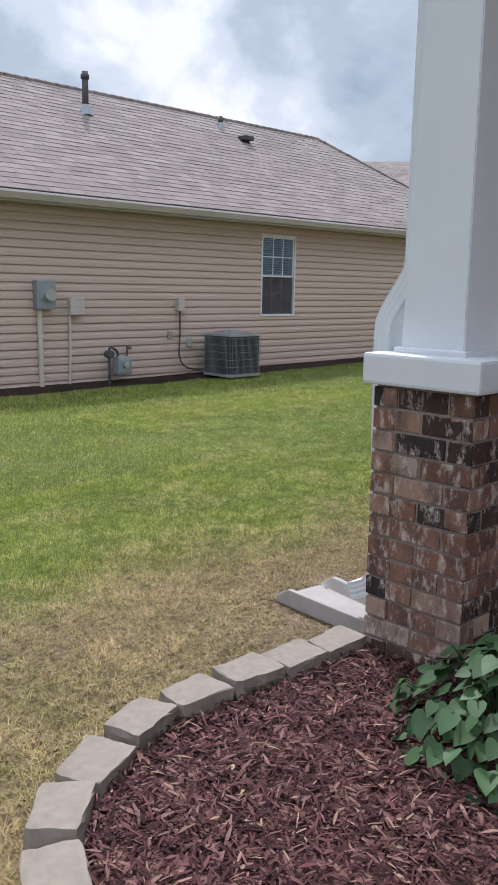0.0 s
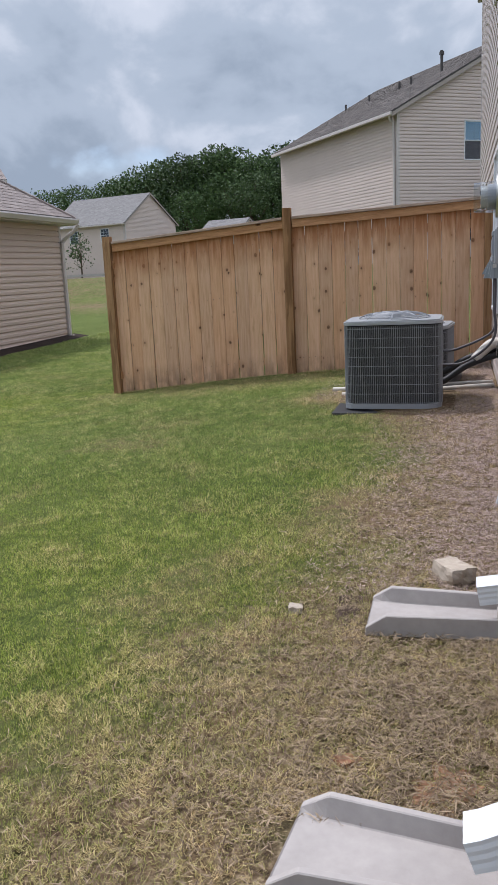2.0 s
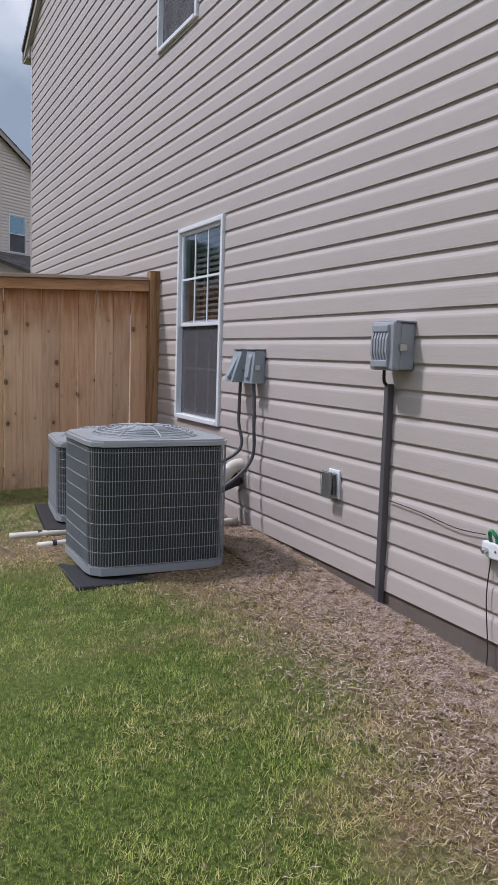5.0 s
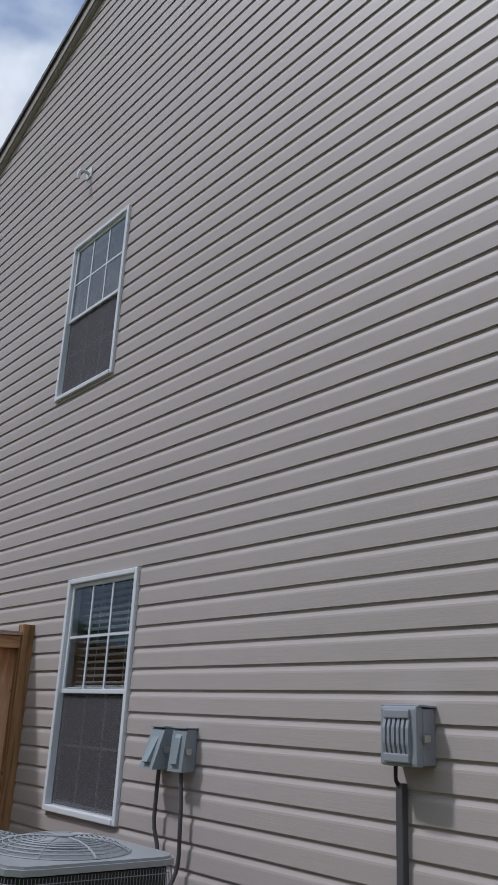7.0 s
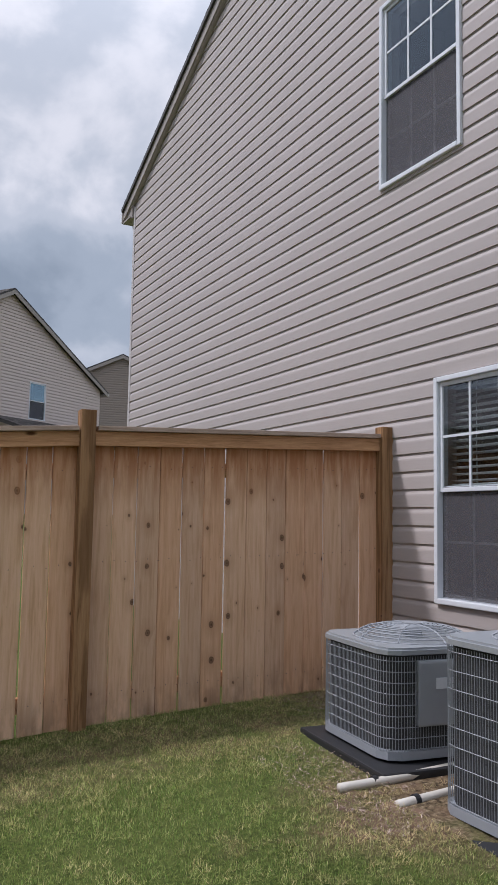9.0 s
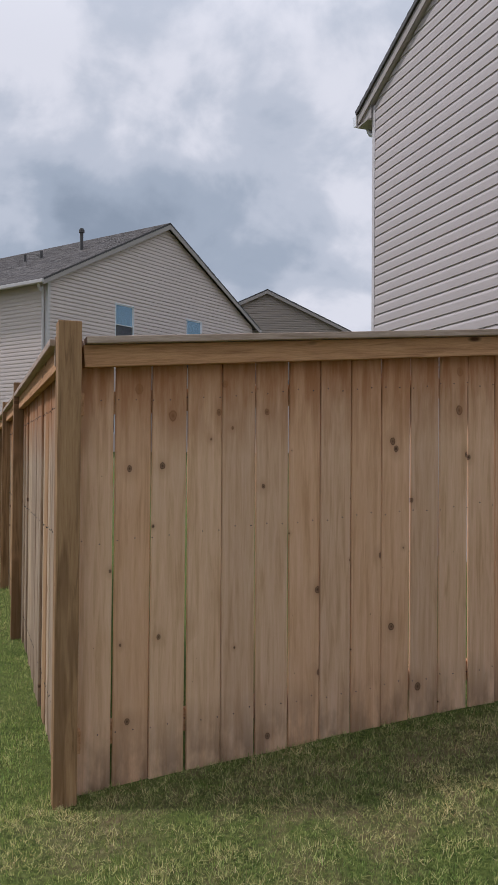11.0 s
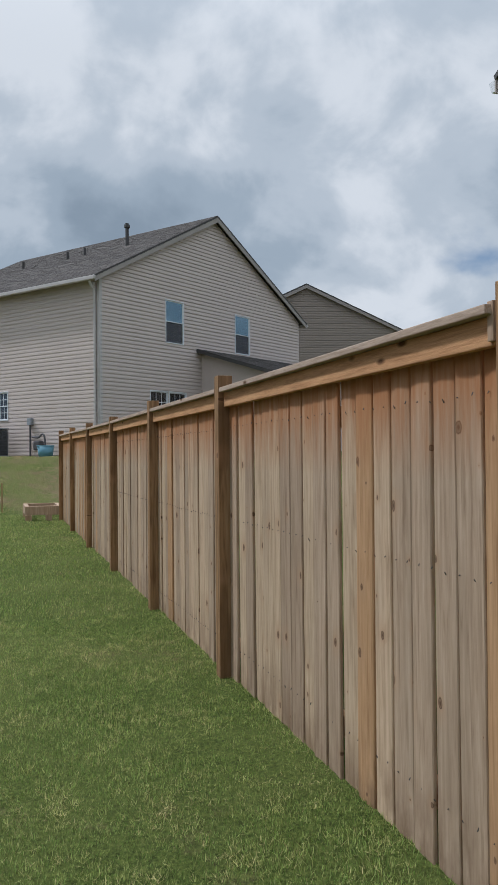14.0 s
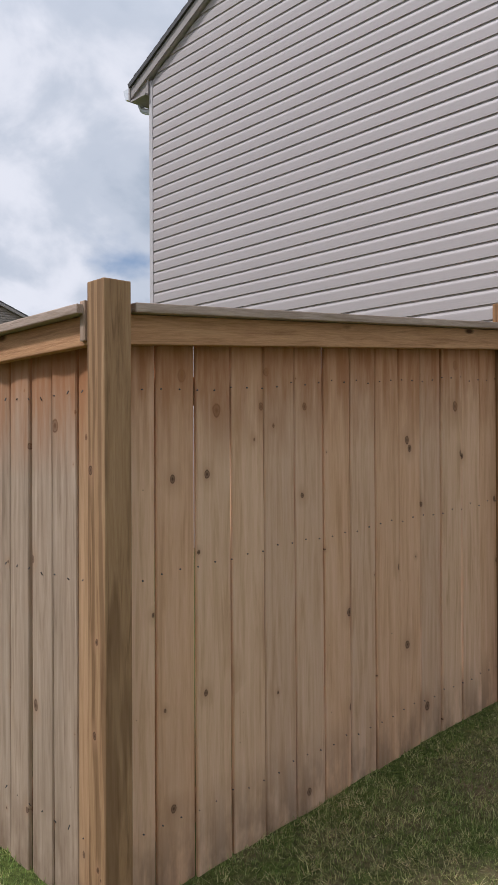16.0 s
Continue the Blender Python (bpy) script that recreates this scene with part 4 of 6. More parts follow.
def fence_panel(a, b, za, zb, out, boards):
    """Boards, top trim and cap between two posts; a, b: post centres; za, zb: cap heights; out: the way the fair face looks."""
    a, b, out = Vector(a), Vector(b), Vector(out)
    d = (b - a).normalized()
    length = (b - a).length
    deg = math.degrees(math.atan2(d.y, d.x))
    count = round((length - 0.075) / 0.1445)
    pitch = (length - 0.075) / count
    warp = 2.2 if boards is GREYS else 0.7
    for i in range(count):
        w = 0.14
        u = 0.04 + pitch * i + rnd.uniform(-0.002, 0.002)
        p = a + d * (u + w / 2) + out * (rnd.uniform(-0.003, 0.003) - 0.013)
        z = za + (zb - za) * (u + w / 2) / length - 0.045
        piece("picket", rnd.choice(boards), fence, FM @ pose(p.x, p.y, z + rnd.uniform(-0.004, 0.004), rnd.uniform(-0.2, 0.2), rnd.uniform(-0.16, 0.16), deg + rnd.uniform(-warp, warp) + (180 if rnd.random() < 0.5 else 0)))
    slope = math.degrees(math.atan2(zb - za, length))
    for name, n0, n1, z0, z1, mat, inset in (("top_trim", 0.0, 0.036, -0.116, -0.030, M_RAIL, 0.046), ("cap", -0.075, 0.068, -0.028, 0.0, M_CAPX, 0.056), ("rail", -0.062, -0.024, -0.30, -0.21, M_RAIL, 0.0), ("rail", -0.062, -0.024, -1.60, -1.51, M_RAIL, 0.0)):
        bm = box(B(), (inset, n0, z0), (length - inset, n1, z1), 0.004)
        me = mesh_of(name, bm, mat)
        m = FM @ Matrix.Translation((a.x, a.y, za)) @ Matrix((( d.x, out.x, 0, 0), (d.y, out.y, 0, 0), (0, 0, 1, 0), (0, 0, 0, 1))) @ pose(0, 0, 0, 0, -slope, 0)
        piece(name, me, fence, m)


def timber_x(name, light, mid, dark):
    n = Nodes(name)
    streak = n.noise(6, 6, 0.6, (0.6, 9, 9), True, 0.5)
    grain = n.noise(34, 4, 0.65, (0.5, 8, 8), True, 0.3)
    col = n.ramp(streak, (0.3, dark), (0.5, mid), (0.7, light))
    col = n.mix(0.3, col, n.ramp(grain, (0.35, dark), (0.6, light)))
    v = n.add("ShaderNodeTexVoronoi", Scale=1.0)
    n.link(n.vec((3.2, 5, 9), True), v.inputs["Vector"])
    col = n.mix(n.ramp(v.outputs["Distance"], (0.06, 1.0), (0.14, 0.0)), col, (0.10, 0.045, 0.02))
    n.bump(grain, 0.35, 0.004)
    return n.done(col, 0.82, 0, 0.2)


M_RAIL = timber_x("rail_pine", (0.64, 0.375, 0.20), (0.54, 0.29, 0.145), (0.32, 0.155, 0.07))
M_CAPX = timber_x("cap_pine", (0.55, 0.43, 0.345), (0.45, 0.34, 0.27), (0.27, 0.19, 0.14))

POSTS_Y = [(2.20, 2.135, 2.185), (4.325, 2.052, 2.145), (6.465, 1.894, 1.955)]
POSTS_X = [(10.14, 1.895, 1.955), (12.99, 1.885, 1.96), (15.17, 1.885, 1.955), (17.48, 1.88, 1.93), (19.74, 1.885, 1.95), (22.06, 1.90, 1.97), (24.2, 1.91, 1.99)]
for y, cap, top in POSTS_Y:
    piece("post", POST, fence, FM @ pose(10.135, y, top))
for x, cap, top in POSTS_X[1:]:
    piece("post", POST, fence, FM @ pose(x, 6.49, top))
for (ya, za, _), (yb, zb, _) in zip(POSTS_Y, POSTS_Y[1:]):
    fence_panel((10.16, ya), (10.16, yb), za, zb, (-1, 0), PICKETS)
for (xa, za, _), (xb, zb, _) in zip(POSTS_X, POSTS_X[1:]):
    fence_panel((xa, 6.465), (xb, 6.465), za, zb, (0, 1), GREYS)


# pale shims wedged beside the corner post, and the end block of the cap
for z0, z1 in ((1.07, 1.165), (0.33, 0.44)):
    fpart("shim", box(B(), (10.181, 6.472, z0), (10.193, 6.500, z1), 0.002), M_CAP, fence, "pale split shim")
fpart("cap_block", box(B(), (10.187, 6.452, 1.79), (10.215, 6.512, 1.905), 0.003), M_CAP, fence, "pinkish end block under the cap")

# nail heads in rows over the rails
nails = B()
for (ya, za, _), (yb, zb, _) in zip(POSTS_Y, POSTS_Y[1:]):
    for k in range(30):
        y = ya + 0.06 + (yb - ya - 0.12) * k / 29
        for drop in (0.245, 0.80, 1.555):
            z = za + (zb - za) * (y - ya) / (yb - ya) - drop + rnd.uniform(-0.012, 0.012)
            rod(nails, (10.163, y, z), (10.1585, y, z), 0.0024, 6)
for (xa, za, _), (xb, zb, _) in zip(POSTS_X[:4], POSTS_X[1:4]):
    for k in range(34):
        x = xa + 0.06 + (xb - xa - 0.12) * k / 33
        for drop in (0.245, 0.80, 1.555):
            rod(nails, (x, 6.462, za - drop + rnd.uniform(-0.012, 0.012)), (x, 6.4668, za - drop), 0.0018, 5)
fpart("nail_heads", nails, M_VENT)["kind"] = "stuff"


# ---- porch column with downspout ----
CX0, CX1, CY0, CY1 = 2.42, 2.83, 1.88, 2.29
MX, MY = (CX0 + CX1) / 2, (CY0 + CY1) / 2
column = thing("porch_column", (MX, MY, 0.15), "white tapered porch column on a tumbled brick pier", "column")
CM = Matrix.Translation((-MX, -MY, -0.15))


def cpart(name, bm, mat, label="", parent=column, smooth=False):
    bmesh.ops.transform(bm, matrix=CM, verts=bm.verts[:])
    return part(name, bm, mat, parent, label, smooth)


pier = cpart("pier_core", box(B(), (CX0 + 0.008, CY0 + 0.008, 0.05), (CX1 - 0.008, CY1 - 0.008, 1.21)), M_MORTAR, "grey mortar")
rb = random.Random(11)


def brick_mesh(l):
    bm = box(B(), (0, 0, 0), (l, 0.09, 0.0695), 0.004)
    return mesh_of("brick", bm, M_BRICK)


FULL, HALF = brick_mesh(0.200), brick_mesh(0.098)
for row in range(14):
    z = 0.100 + row * 0.0795
    for side in range(4):
        off = 0.0 if (row + side) % 2 else 0.106
        lens = ((0.0, FULL), (0.21, FULL)) if off == 0 else ((0.106, FULL),)
        org = ((CX0, CY0, 0), (CX1, CY0, 90), (CX1, CY1, 180), (CX0, CY1, 270))[side]
        base = CM @ pose(org[0], org[1], z, 0, 0, org[2])
        for u, me in lens:
            piece("brick", me, pier, base @ pose(u, rb.uniform(-0.002, 0.003), 0, rb.uniform(-0.6, 0.6), 0, rb.uniform(-0.4, 0.4)))
        if off:
            piece("brick", HALF, pier, base @ pose(0.002, rb.uniform(-0.001, 0.003), 0))
            piece("brick", HALF, pier, base @ pose(0.314, rb.uniform(-0.001, 0.003), 0))
cpart("footing", box(B(), (CX0 - 0.05, CY0 - 0.05, 0.0), (CX1 + 0.05, CY1 + 0.05, 0.17), 0.01), M_CONCRETE, "concrete footing")
cpart("cap", box(B(), (CX0 - 0.033, CY0 - 0.033, 1.213), (CX1 + 0.033, CY1 + 0.033, 1.325), 0.012), M_WHITE, "white painted cap")
bm = B()
s0, s1, zt = 0.130, 0.100, 3.2
ring = [[bm.verts.new((MX + sx * s, MY + 0.022 + sy * s, z)) for sx, sy in ((-1, -1), (1, -1), (1, 1), (-1, 1))] for s, z in ((s0, 1.32), (s1, zt))]
for k in range(4):
    bm.faces.new((ring[0][k], ring[0][(k + 1) % 4], ring[1][(k + 1) % 4], ring[1][k]))
bm.faces.new(ring[1])
bmesh.ops.bevel(bm, geom=[e for e in bm.edges if abs(e.verts[0].co.z - e.verts[1].co.z) > 1], offset=0.004, segments=2, affect="EDGES")
cpart("shaft", bm, M_WHITE, "white tapered shaft")
cpart("shaft_base", box(B(), (MX - 0.148, MY - 0.125, 1.322), (MX + 0.148, MY + 0.17, 1.345), 0.006), M_WHITE)


def downspout(name, pts, w, d, label, pieces, at=(0, 0, 0)):
    """A ribbed rectangular pipe through points (x, y, z), wide along x."""
    top = thing(name, at, label, "downspout")
    pts = [Vector(p) - Vector(at) for p in pts]
    outline = [(-w / 2, -d / 2)] + [(x * w / 2, -d / 2 + (0.002 if i % 2 else 0)) for i, x in enumerate((-0.7, -0.45, -0.15, 0.15, 0.45, 0.7))] + [(w / 2, -d / 2)] + [(w / 2 - (0.0015 if i % 2 else 0), y * d / 2) for i, y in enumerate((-0.7, -0.42, -0.14, 0.14, 0.42, 0.7))] + [(w / 2, d / 2)]
    outline += [(x * w / 2, d / 2 - (0.002 if i % 2 else 0)) for i, x in enumerate((0.7, 0.45, 0.15, -0.15, -0.45, -0.7))] + [(-w / 2, d / 2)] + [(-w / 2 + (0.0015 if i % 2 else 0), y * d / 2) for i, y in enumerate((0.7, 0.42, 0.14, -0.14, -0.42, -0.7))]
    rings = []
    for i, p in enumerate(pts):
        t0 = (pts[i] - pts[max(i - 1, 0)])
        t1 = (pts[min(i + 1, len(pts) - 1)] - pts[i])
        t = ((t0.normalized() if t0.length else t1.normalized()) + (t1.normalized() if t1.length else t0.normalized())).normalized()
        x = Vector((1, 0, 0))
        y = t.cross(x).normalized()
        rings.append([p + x * u + y * v for u, v in outline])
    n = len(outline)
    for kind, first, last in pieces:
        bm = B()
        rows = [[bm.verts.new(v) for v in r] for r in rings[first:last + 1]]
        for a, b in zip(rows, rows[1:]):
            for k in range(n):
                bm.faces.new((a[k], a[(k + 1) % n], b[(k + 1) % n], b[k]))
        part(kind, bm, M_WHITE, top)
    return top


DX = 2.59
sp = downspout("downspout", [(DX, 2.23, 3.2), (DX, 2.235, 1.66), (DX, 2.24, 1.62), (DX, 2.26, 1.58), (DX, 2.335, 1.47), (DX, 2.355, 1.43), (DX, 2.36, 1.38), (DX, 2.355, 1.1), (DX, 2.335, 0.54), (DX, 2.338, 0.47), (DX, 2.352, 0.42), (DX, 2.385, 0.38), (DX, 2.43, 0.355), (DX, 2.465, 0.342)], 0.10, 0.07, "white ribbed metal downspout with elbows and shoe", (("pipe", 0, 1), ("elbow", 1, 6), ("pipe", 6, 8), ("shoe", 8, 13)), (DX, 2.37, 0.3))
sp2 = downspout("downspout", [(3.93, 2.22, 5.3), (3.93, 2.22, 0.48), (3.93, 2.23, 0.42), (3.93, 2.26, 0.38), (3.93, 2.31, 0.36), (3.93, 2.42, 0.34)], 0.10, 0.07, "white downspout at the house corner", (("pipe", 0, 1), ("shoe", 1, 5)), (3.93, 2.22, 0.3))


def splash_block(at, turn, length, w0, w1, label):
    """A concrete trough: floor and two raised sides, wider at its mouth, open at the front."""
    top = thing("splash_block", at, label, "splash block", "concrete splash blocks", "", turn)
    bm = B()
    n = 14
    prof = []
    for i in range(n + 1):
        s = i / n
        w, hgt = w0 + (w1 - w0) * s, 0.078 - 0.046 * max(0.0, (s - 0.86) / 0.14)
        y = s * length
        fl = 0.026 - 0.004 * s
        prof.append([bm.verts.new(v) for v in ((-w / 2, y, 0), (-w / 2, y, hgt), (-w / 2 + 0.022, y, hgt), (-w / 2 + 0.036, y, fl), (w / 2 - 0.036, y, fl), (w / 2 - 0.022, y, hgt), (w / 2, y, hgt), (w / 2, y, 0))])
    for a, b in zip(prof, prof[1:]):
        for k in range(8):
            bm.faces.new((a[k], a[(k + 1) % 8], b[(k + 1) % 8], b[k]))
    bm.faces.new(prof[0])
    bm.faces.new(prof[-1][::-1])
    bmesh.ops.bevel(bm, geom=bm.edges[:], offset=0.003, segments=1, affect="EDGES")
    part("trough", bm, M_CONCRETE, top)
    part("back_lip", box(B(), (-w0 / 2 + 0.05, -0.004, 0), (w0 / 2 - 0.05, 0.04, 0.05), 0.008), M_CONCRETE, top)
    return top


splash_block((2.655, 2.36, ground(2.6, 2.5) + 0.002), -6, 0.52, 0.24, 0.30, "pale concrete splash block under the porch downspout")
splash_block((3.96, 2.31, ground(4.0, 2.5) - 0.002), 0, 0.50, 0.24, 0.30, "pale concrete splash block under the corner downspout")


# ---- air conditioners ----
def air_conditioner(x, y, z, w, d, h, turn, panel, label, fine=True, group="air conditioners by the fence", dome=0.045):
    """A condenser: coil body, wire guard, corner posts, base, top panel with a domed wire fan grille."""
    ac = thing("air_conditioner", (x, y, z), label, "air conditioner", group, "", turn)
    rc = 0.10
    hw, hd = w / 2 - 0.002, d / 2 - 0.002

    def around(s):
        """A point of the rounded outline, s from 0 to 1."""
        pts = []
        for cx, cy, a0 in ((hw - rc, hd - rc, 0), (-hw + rc, hd - rc, 90), (-hw + rc, -hd + rc, 180), (hw - rc, -hd + rc, 270)):
            pts += [(cx + rc * math.cos(radians(a0 + k * 22.5)), cy + rc * math.sin(radians(a0 + k * 22.5))) for k in range(5)]
        pts.append(pts[0])
        lens = [math.dist(p, q) for p, q in zip(pts, pts[1:])]
        at = s * sum(lens)
        for p, q, l in zip(pts, pts[1:], lens):
            if at <= l:
                return p[0] + (q[0] - p[0]) * at / l, p[1] + (q[1] - p[1]) * at / l
            at -= l
        return pts[-1]

    def ring_of(k, n=40):
        return [(p[0] * k, p[1] * k) for p in (around(i / n) for i in range(n))]
    part("coil", prism(B(), ring_of(0.955), "z", 0.03, h - 0.05), M_ACBODY, ac, "black finned coil")
    part("base_pan", prism(B(), ring_of(1.01), "z", 0.014, 0.052), M_BOX, ac, "grey steel base pan")
    for px, py in ((-0.3, -0.3), (0.3, -0.3), (0.3, 0.3), (-0.3, 0.3)):
        part("foot", box(B(), (px * w * 1.1 - 0.03, py * d * 1.1 - 0.03, 0.0), (px * w * 1.1 + 0.03, py * d * 1.1 + 0.03, 0.016)), M_BLACK, ac)
    bm = prism(B(), ring_of(1.02), "z", h - 0.042, h - 0.020)
    prism(bm, ring_of(0.985), "z", h - 0.023, h - 0.010)
    part("top_panel", bm, M_ACTOP, ac, "pale grey top panel")
    bm, wire = B(), 0.0016 if fine else 0.002
    nv, nh = (46, 9) if fine else (26, 6)

    for i in range(nv * 4):
        px, py = around(i / (nv * 4))
        rod(bm, (px, py, 0.05), (px, py, h - 0.05), wire, 4)
    for j in range(nh):
        zz = 0.06 + (h - 0.13) * j / (nh - 1)
        ring = [around(k / 48) for k in range(48)]
        for p, q in zip(ring, ring[1:] + ring[:1]):
            rod(bm, (*p, zz), (*q, zz), wire * 1.2, 4)
    part("wire_guard", bm, M_ACWIRE, ac, "grey wire guard")
    bm = B()
    rad = min(w, d) / 2 - 0.05
    for k in range(11 if fine else 5):
        r = rad * (1 - k / (12.0 if fine else 6.0))
        zz = h - 0.012 + dome * (1 - (r / rad) ** 4) + 0.004
        for i in range(32):
            a, b = 6.2832 * i / 32, 6.2832 * (i + 1) / 32
            rod(bm, (r * math.cos(a), r * math.sin(a), zz), (r * math.cos(b), r * math.sin(b), zz), 0.0035, 4)
    for i in range(8):
        a = 6.2832 * i / 8
        pts = [(rad * f * math.cos(a), rad * f * math.sin(a), h - 0.006 + dome * (1 - f ** 4)) for f in (1.0, 0.9, 0.75, 0.5, 0.25, 0.08)]
        for p, q in zip(pts, pts[1:]):
            rod(bm, p, q, 0.004, 4)
    grille = part("fan_grille", bm, M_ACWIRE, ac, "domed wire fan grille")
    part("fan_hub", rod(B(), (0, 0, h - 0.01), (0, 0, h + dome), 0.05, 16), M_ACWIRE, grille)
    # solid black disc: the shade inside the fan opening is painted, not hollow
    part("fan_opening", rod(B(), (0, 0, h - 0.03), (0, 0, h - 0.0105), rad, 32), M_DARK, ac, "black disc for the shaded fan opening")
    if panel:
        bm = box(B(), (-w / 2 - 0.012, -d / 2 + 0.03, 0.16), (-w / 2 + 0.03, d / 2 - 0.17, h - 0.07), 0.012)
        sp = part("service_panel", bm, M_ACTOP, ac, "grey service panel")
        part("rating_label", box(B(), (-w / 2 - 0.016, -0.05, h - 0.20), (-w / 2 - 0.0125, 0.10, h - 0.15)), M_WHITE, sp)
    return ac


air_conditioner(7.835, 3.0, 0.365, 0.67, 0.76, 0.715, 0, False, "dark air conditioner with wire guard on a black pad")
air_conditioner(8.91, 2.92, 0.42, 0.70, 0.72, 0.53, -6, True, "low dark air conditioner with grey service panel beside the fence", dome=0.06)
for x, y, z, s, t in ((7.875, 3.0, 0.30, 0.47, 0), (8.89, 2.92, 0.355, 0.44, -6)):
    pad = tagged(part("equipment_pad", box(B(), (-s, -s, -0.02), (s, s, 0.065), 0.012), M_BLACK), "black plastic pad under an air conditioner", "equipment pad", "pads under air conditioners")
    pad.matrix_basis = pose(x, y, z, 0, 0, t)
air_conditioner(9.41, 10.66, 0.10, 0.74, 0.74, 0.72, 0, False, "dark air conditioner beside the tan house wall", False, "")


def pipe_run(name, pts, r, mat, label, cat="pipe"):
    at = Vector(pts[-1])
    bm = hose(B(), [Vector(p) - at for p in pts], r)
    ob = part(name, bm, mat, None, "", True)
    ob.location = at
    return tagged(ob, label, cat)


W = WALL + 0.014
pipe_run("drain_pipe", [(8.55, 2.2, 0.435), (8.5, 3.2, 0.40), (8.52, 3.62, 0.385)], 0.021, M_WPVC, "white plastic condensate pipe on the soil")
pipe_run("drain_pipe", [(8.33, 2.2, 0.44), (8.30, 2.9, 0.40), (8.27, 3.50, 0.375)], 0.021, M_WPVC, "white plastic condensate pipe on the soil")
for x, y, z, label in ((8.512, 3.44, 0.391, "black coupling round a white pipe"), (8.277, 3.40, 0.379, "black coupling round a white pipe")):
    ring = tagged(part("pipe_coupling", rod(B(), (0, -0.012, 0), (0, 0.012, 0), 0.026, 14), M_BLACK), label, "coupling", "couplings on the condensate pipes")
    ring.location = (x, y, z)
pipe_run("refrigerant_line", [(8.36, W + 0.01, 0.70), (8.30, 2.42, 0.62), (8.26, 2.6, 0.50), (8.22, 2.72, 0.47)], 0.028, M_BLACK, "black insulated refrigerant line")
pipe_run("refrigerant_line", [(8.42, W + 0.01, 0.74), (8.45, 2.42, 0.66), (8.5, 2.6, 0.55), (8.55, 2.75, 0.52)], 0.028, M_BLACK, "black insulated refrigerant line")
pipe_run("line_cover", [(8.36, W, 0.80), (8.36, W + 0.08, 0.78), (8.33, W + 0.20, 0.66)], 0.045, M_WPVC, "white line-set cover at the wall", "pipe cover")


def wall_box(name, x, z, w, h, d, mat, label, cat, ribs=0, tilt=0, y=W, face=1):
    """A steel or plastic box on a wall, with a lid and, where it has them, ribs."""
    b = thing(name, (x, y, z), label, cat, "", "", 0 if face > 0 else 180)
    part("back_box", box(B(), (-w / 2, 0, 0), (w / 2, d * 0.62, h), 0.006), mat, b)
    if tilt:
        bm = B()
        for x0, x1, k in ((-w / 2 - 0.003, w / 2 + 0.003, 0.0), (-w * 0.22, w * 0.22, 0.012)):
            prism(bm, [(d * 0.60, k), (d * 0.62 + tilt + k, k * 3), (d * 0.72 + k, h - 0.01 - k * 3), (d * 0.60, h)], "x", x0, x1)
        lid = part("lid", bm, mat, b, "slanted hinged lid")
        part("hood", box(B(), (-w / 2 - 0.006, -0.001, h), (w / 2 + 0.006, d * 0.8, h + 0.008), 0.003), mat, b)
    else:
        lid = part("lid", box(B(), (-w / 2 - 0.004, d * 0.62, -0.006), (w / 2 + 0.004, d, h + 0.006), 0.012), mat, b)
    if ribs:
        part("band", box(B(), (-w * 0.36, d - 0.004, h - 0.040), (w * 0.36, d + 0.014, h - 0.008), 0.005), mat, lid)
        part("band", box(B(), (-w * 0.36, d - 0.004, 0.008), (w * 0.36, d + 0.014, 0.040), 0.005), mat, lid)
        part("eave", box(B(), (-w * 0.55, -0.001, h + 0.004), (w * 0.55, d * 0.9, h + 0.012), 0.003), mat, b)
    for i in range(ribs):
        u = -w * 0.33 + w * 0.66 * i / (ribs - 1)
        part("rib", prism(B(), [(d - 0.004, 0.036), (d + 0.008, 0.04), (d + 0.017, h * 0.36), (d + 0.017, h * 0.64), (d + 0.008, h - 0.04), (d - 0.004, h - 0.036)], "x", u - 0.0065, u + 0.0065), mat, lid)
    part("latch", box(B(), (-w / 2 - 0.02, d * 0.45, h * 0.4), (-w / 2 - 0.005, d * 0.75, h * 0.55), 0.004), M_CHROME, b)
    return b


wall_box("utility_box", 6.65, 1.475, 0.17, 0.205, 0.12, M_BOX, "grey ribbed telephone box on the siding", "utility box", 6)
wall_box("disconnect_box", 8.125, 1.345, 0.115, 0.205, 0.10, M_BLUEBOX, "grey disconnect switch box on the siding", "switch box", 0, 0.03)
wall_box("disconnect_box", 8.32, 1.345, 0.115, 0.205, 0.10, M_BLUEBOX, "grey disconnect switch box, its lid ajar, on the siding", "switch box", 0, 0.075)
pipe_run("conduit", [(6.72, W + 0.05, 1.48), (6.725, W + 0.045, 1.42), (6.725, W + 0.03, 1.40)], 0.008, M_BLACK, "short black cable under a box", "cable")
b = tagged(part("conduit", box(B(), (-0.017, 0, -0.14), (0.017, 0.035, 1.06), 0.006), M_PVC), "dark grey conduit down to the soil", "conduit")
b.location = (6.72, W, 0.345)
pipe_run("flexible_conduit", [(8.32, W + 0.05, 1.35), (8.33, W + 0.05, 1.1), (8.30, W + 0.06, 0.9), (8.42, 2.5, 0.75), (8.55, 2.65, 0.72)], 0.011, M_PVC, "grey flexible conduit to an air conditioner", "conduit")
pipe_run("flexible_conduit", [(8.12, W + 0.05, 1.35), (8.10, W + 0.05, 1.1), (8.12, W + 0.06, 0.85), (8.16, 2.45, 0.66), (8.2, 2.68, 0.64)], 0.011, M_PVC, "grey flexible conduit to an air conditioner", "conduit")
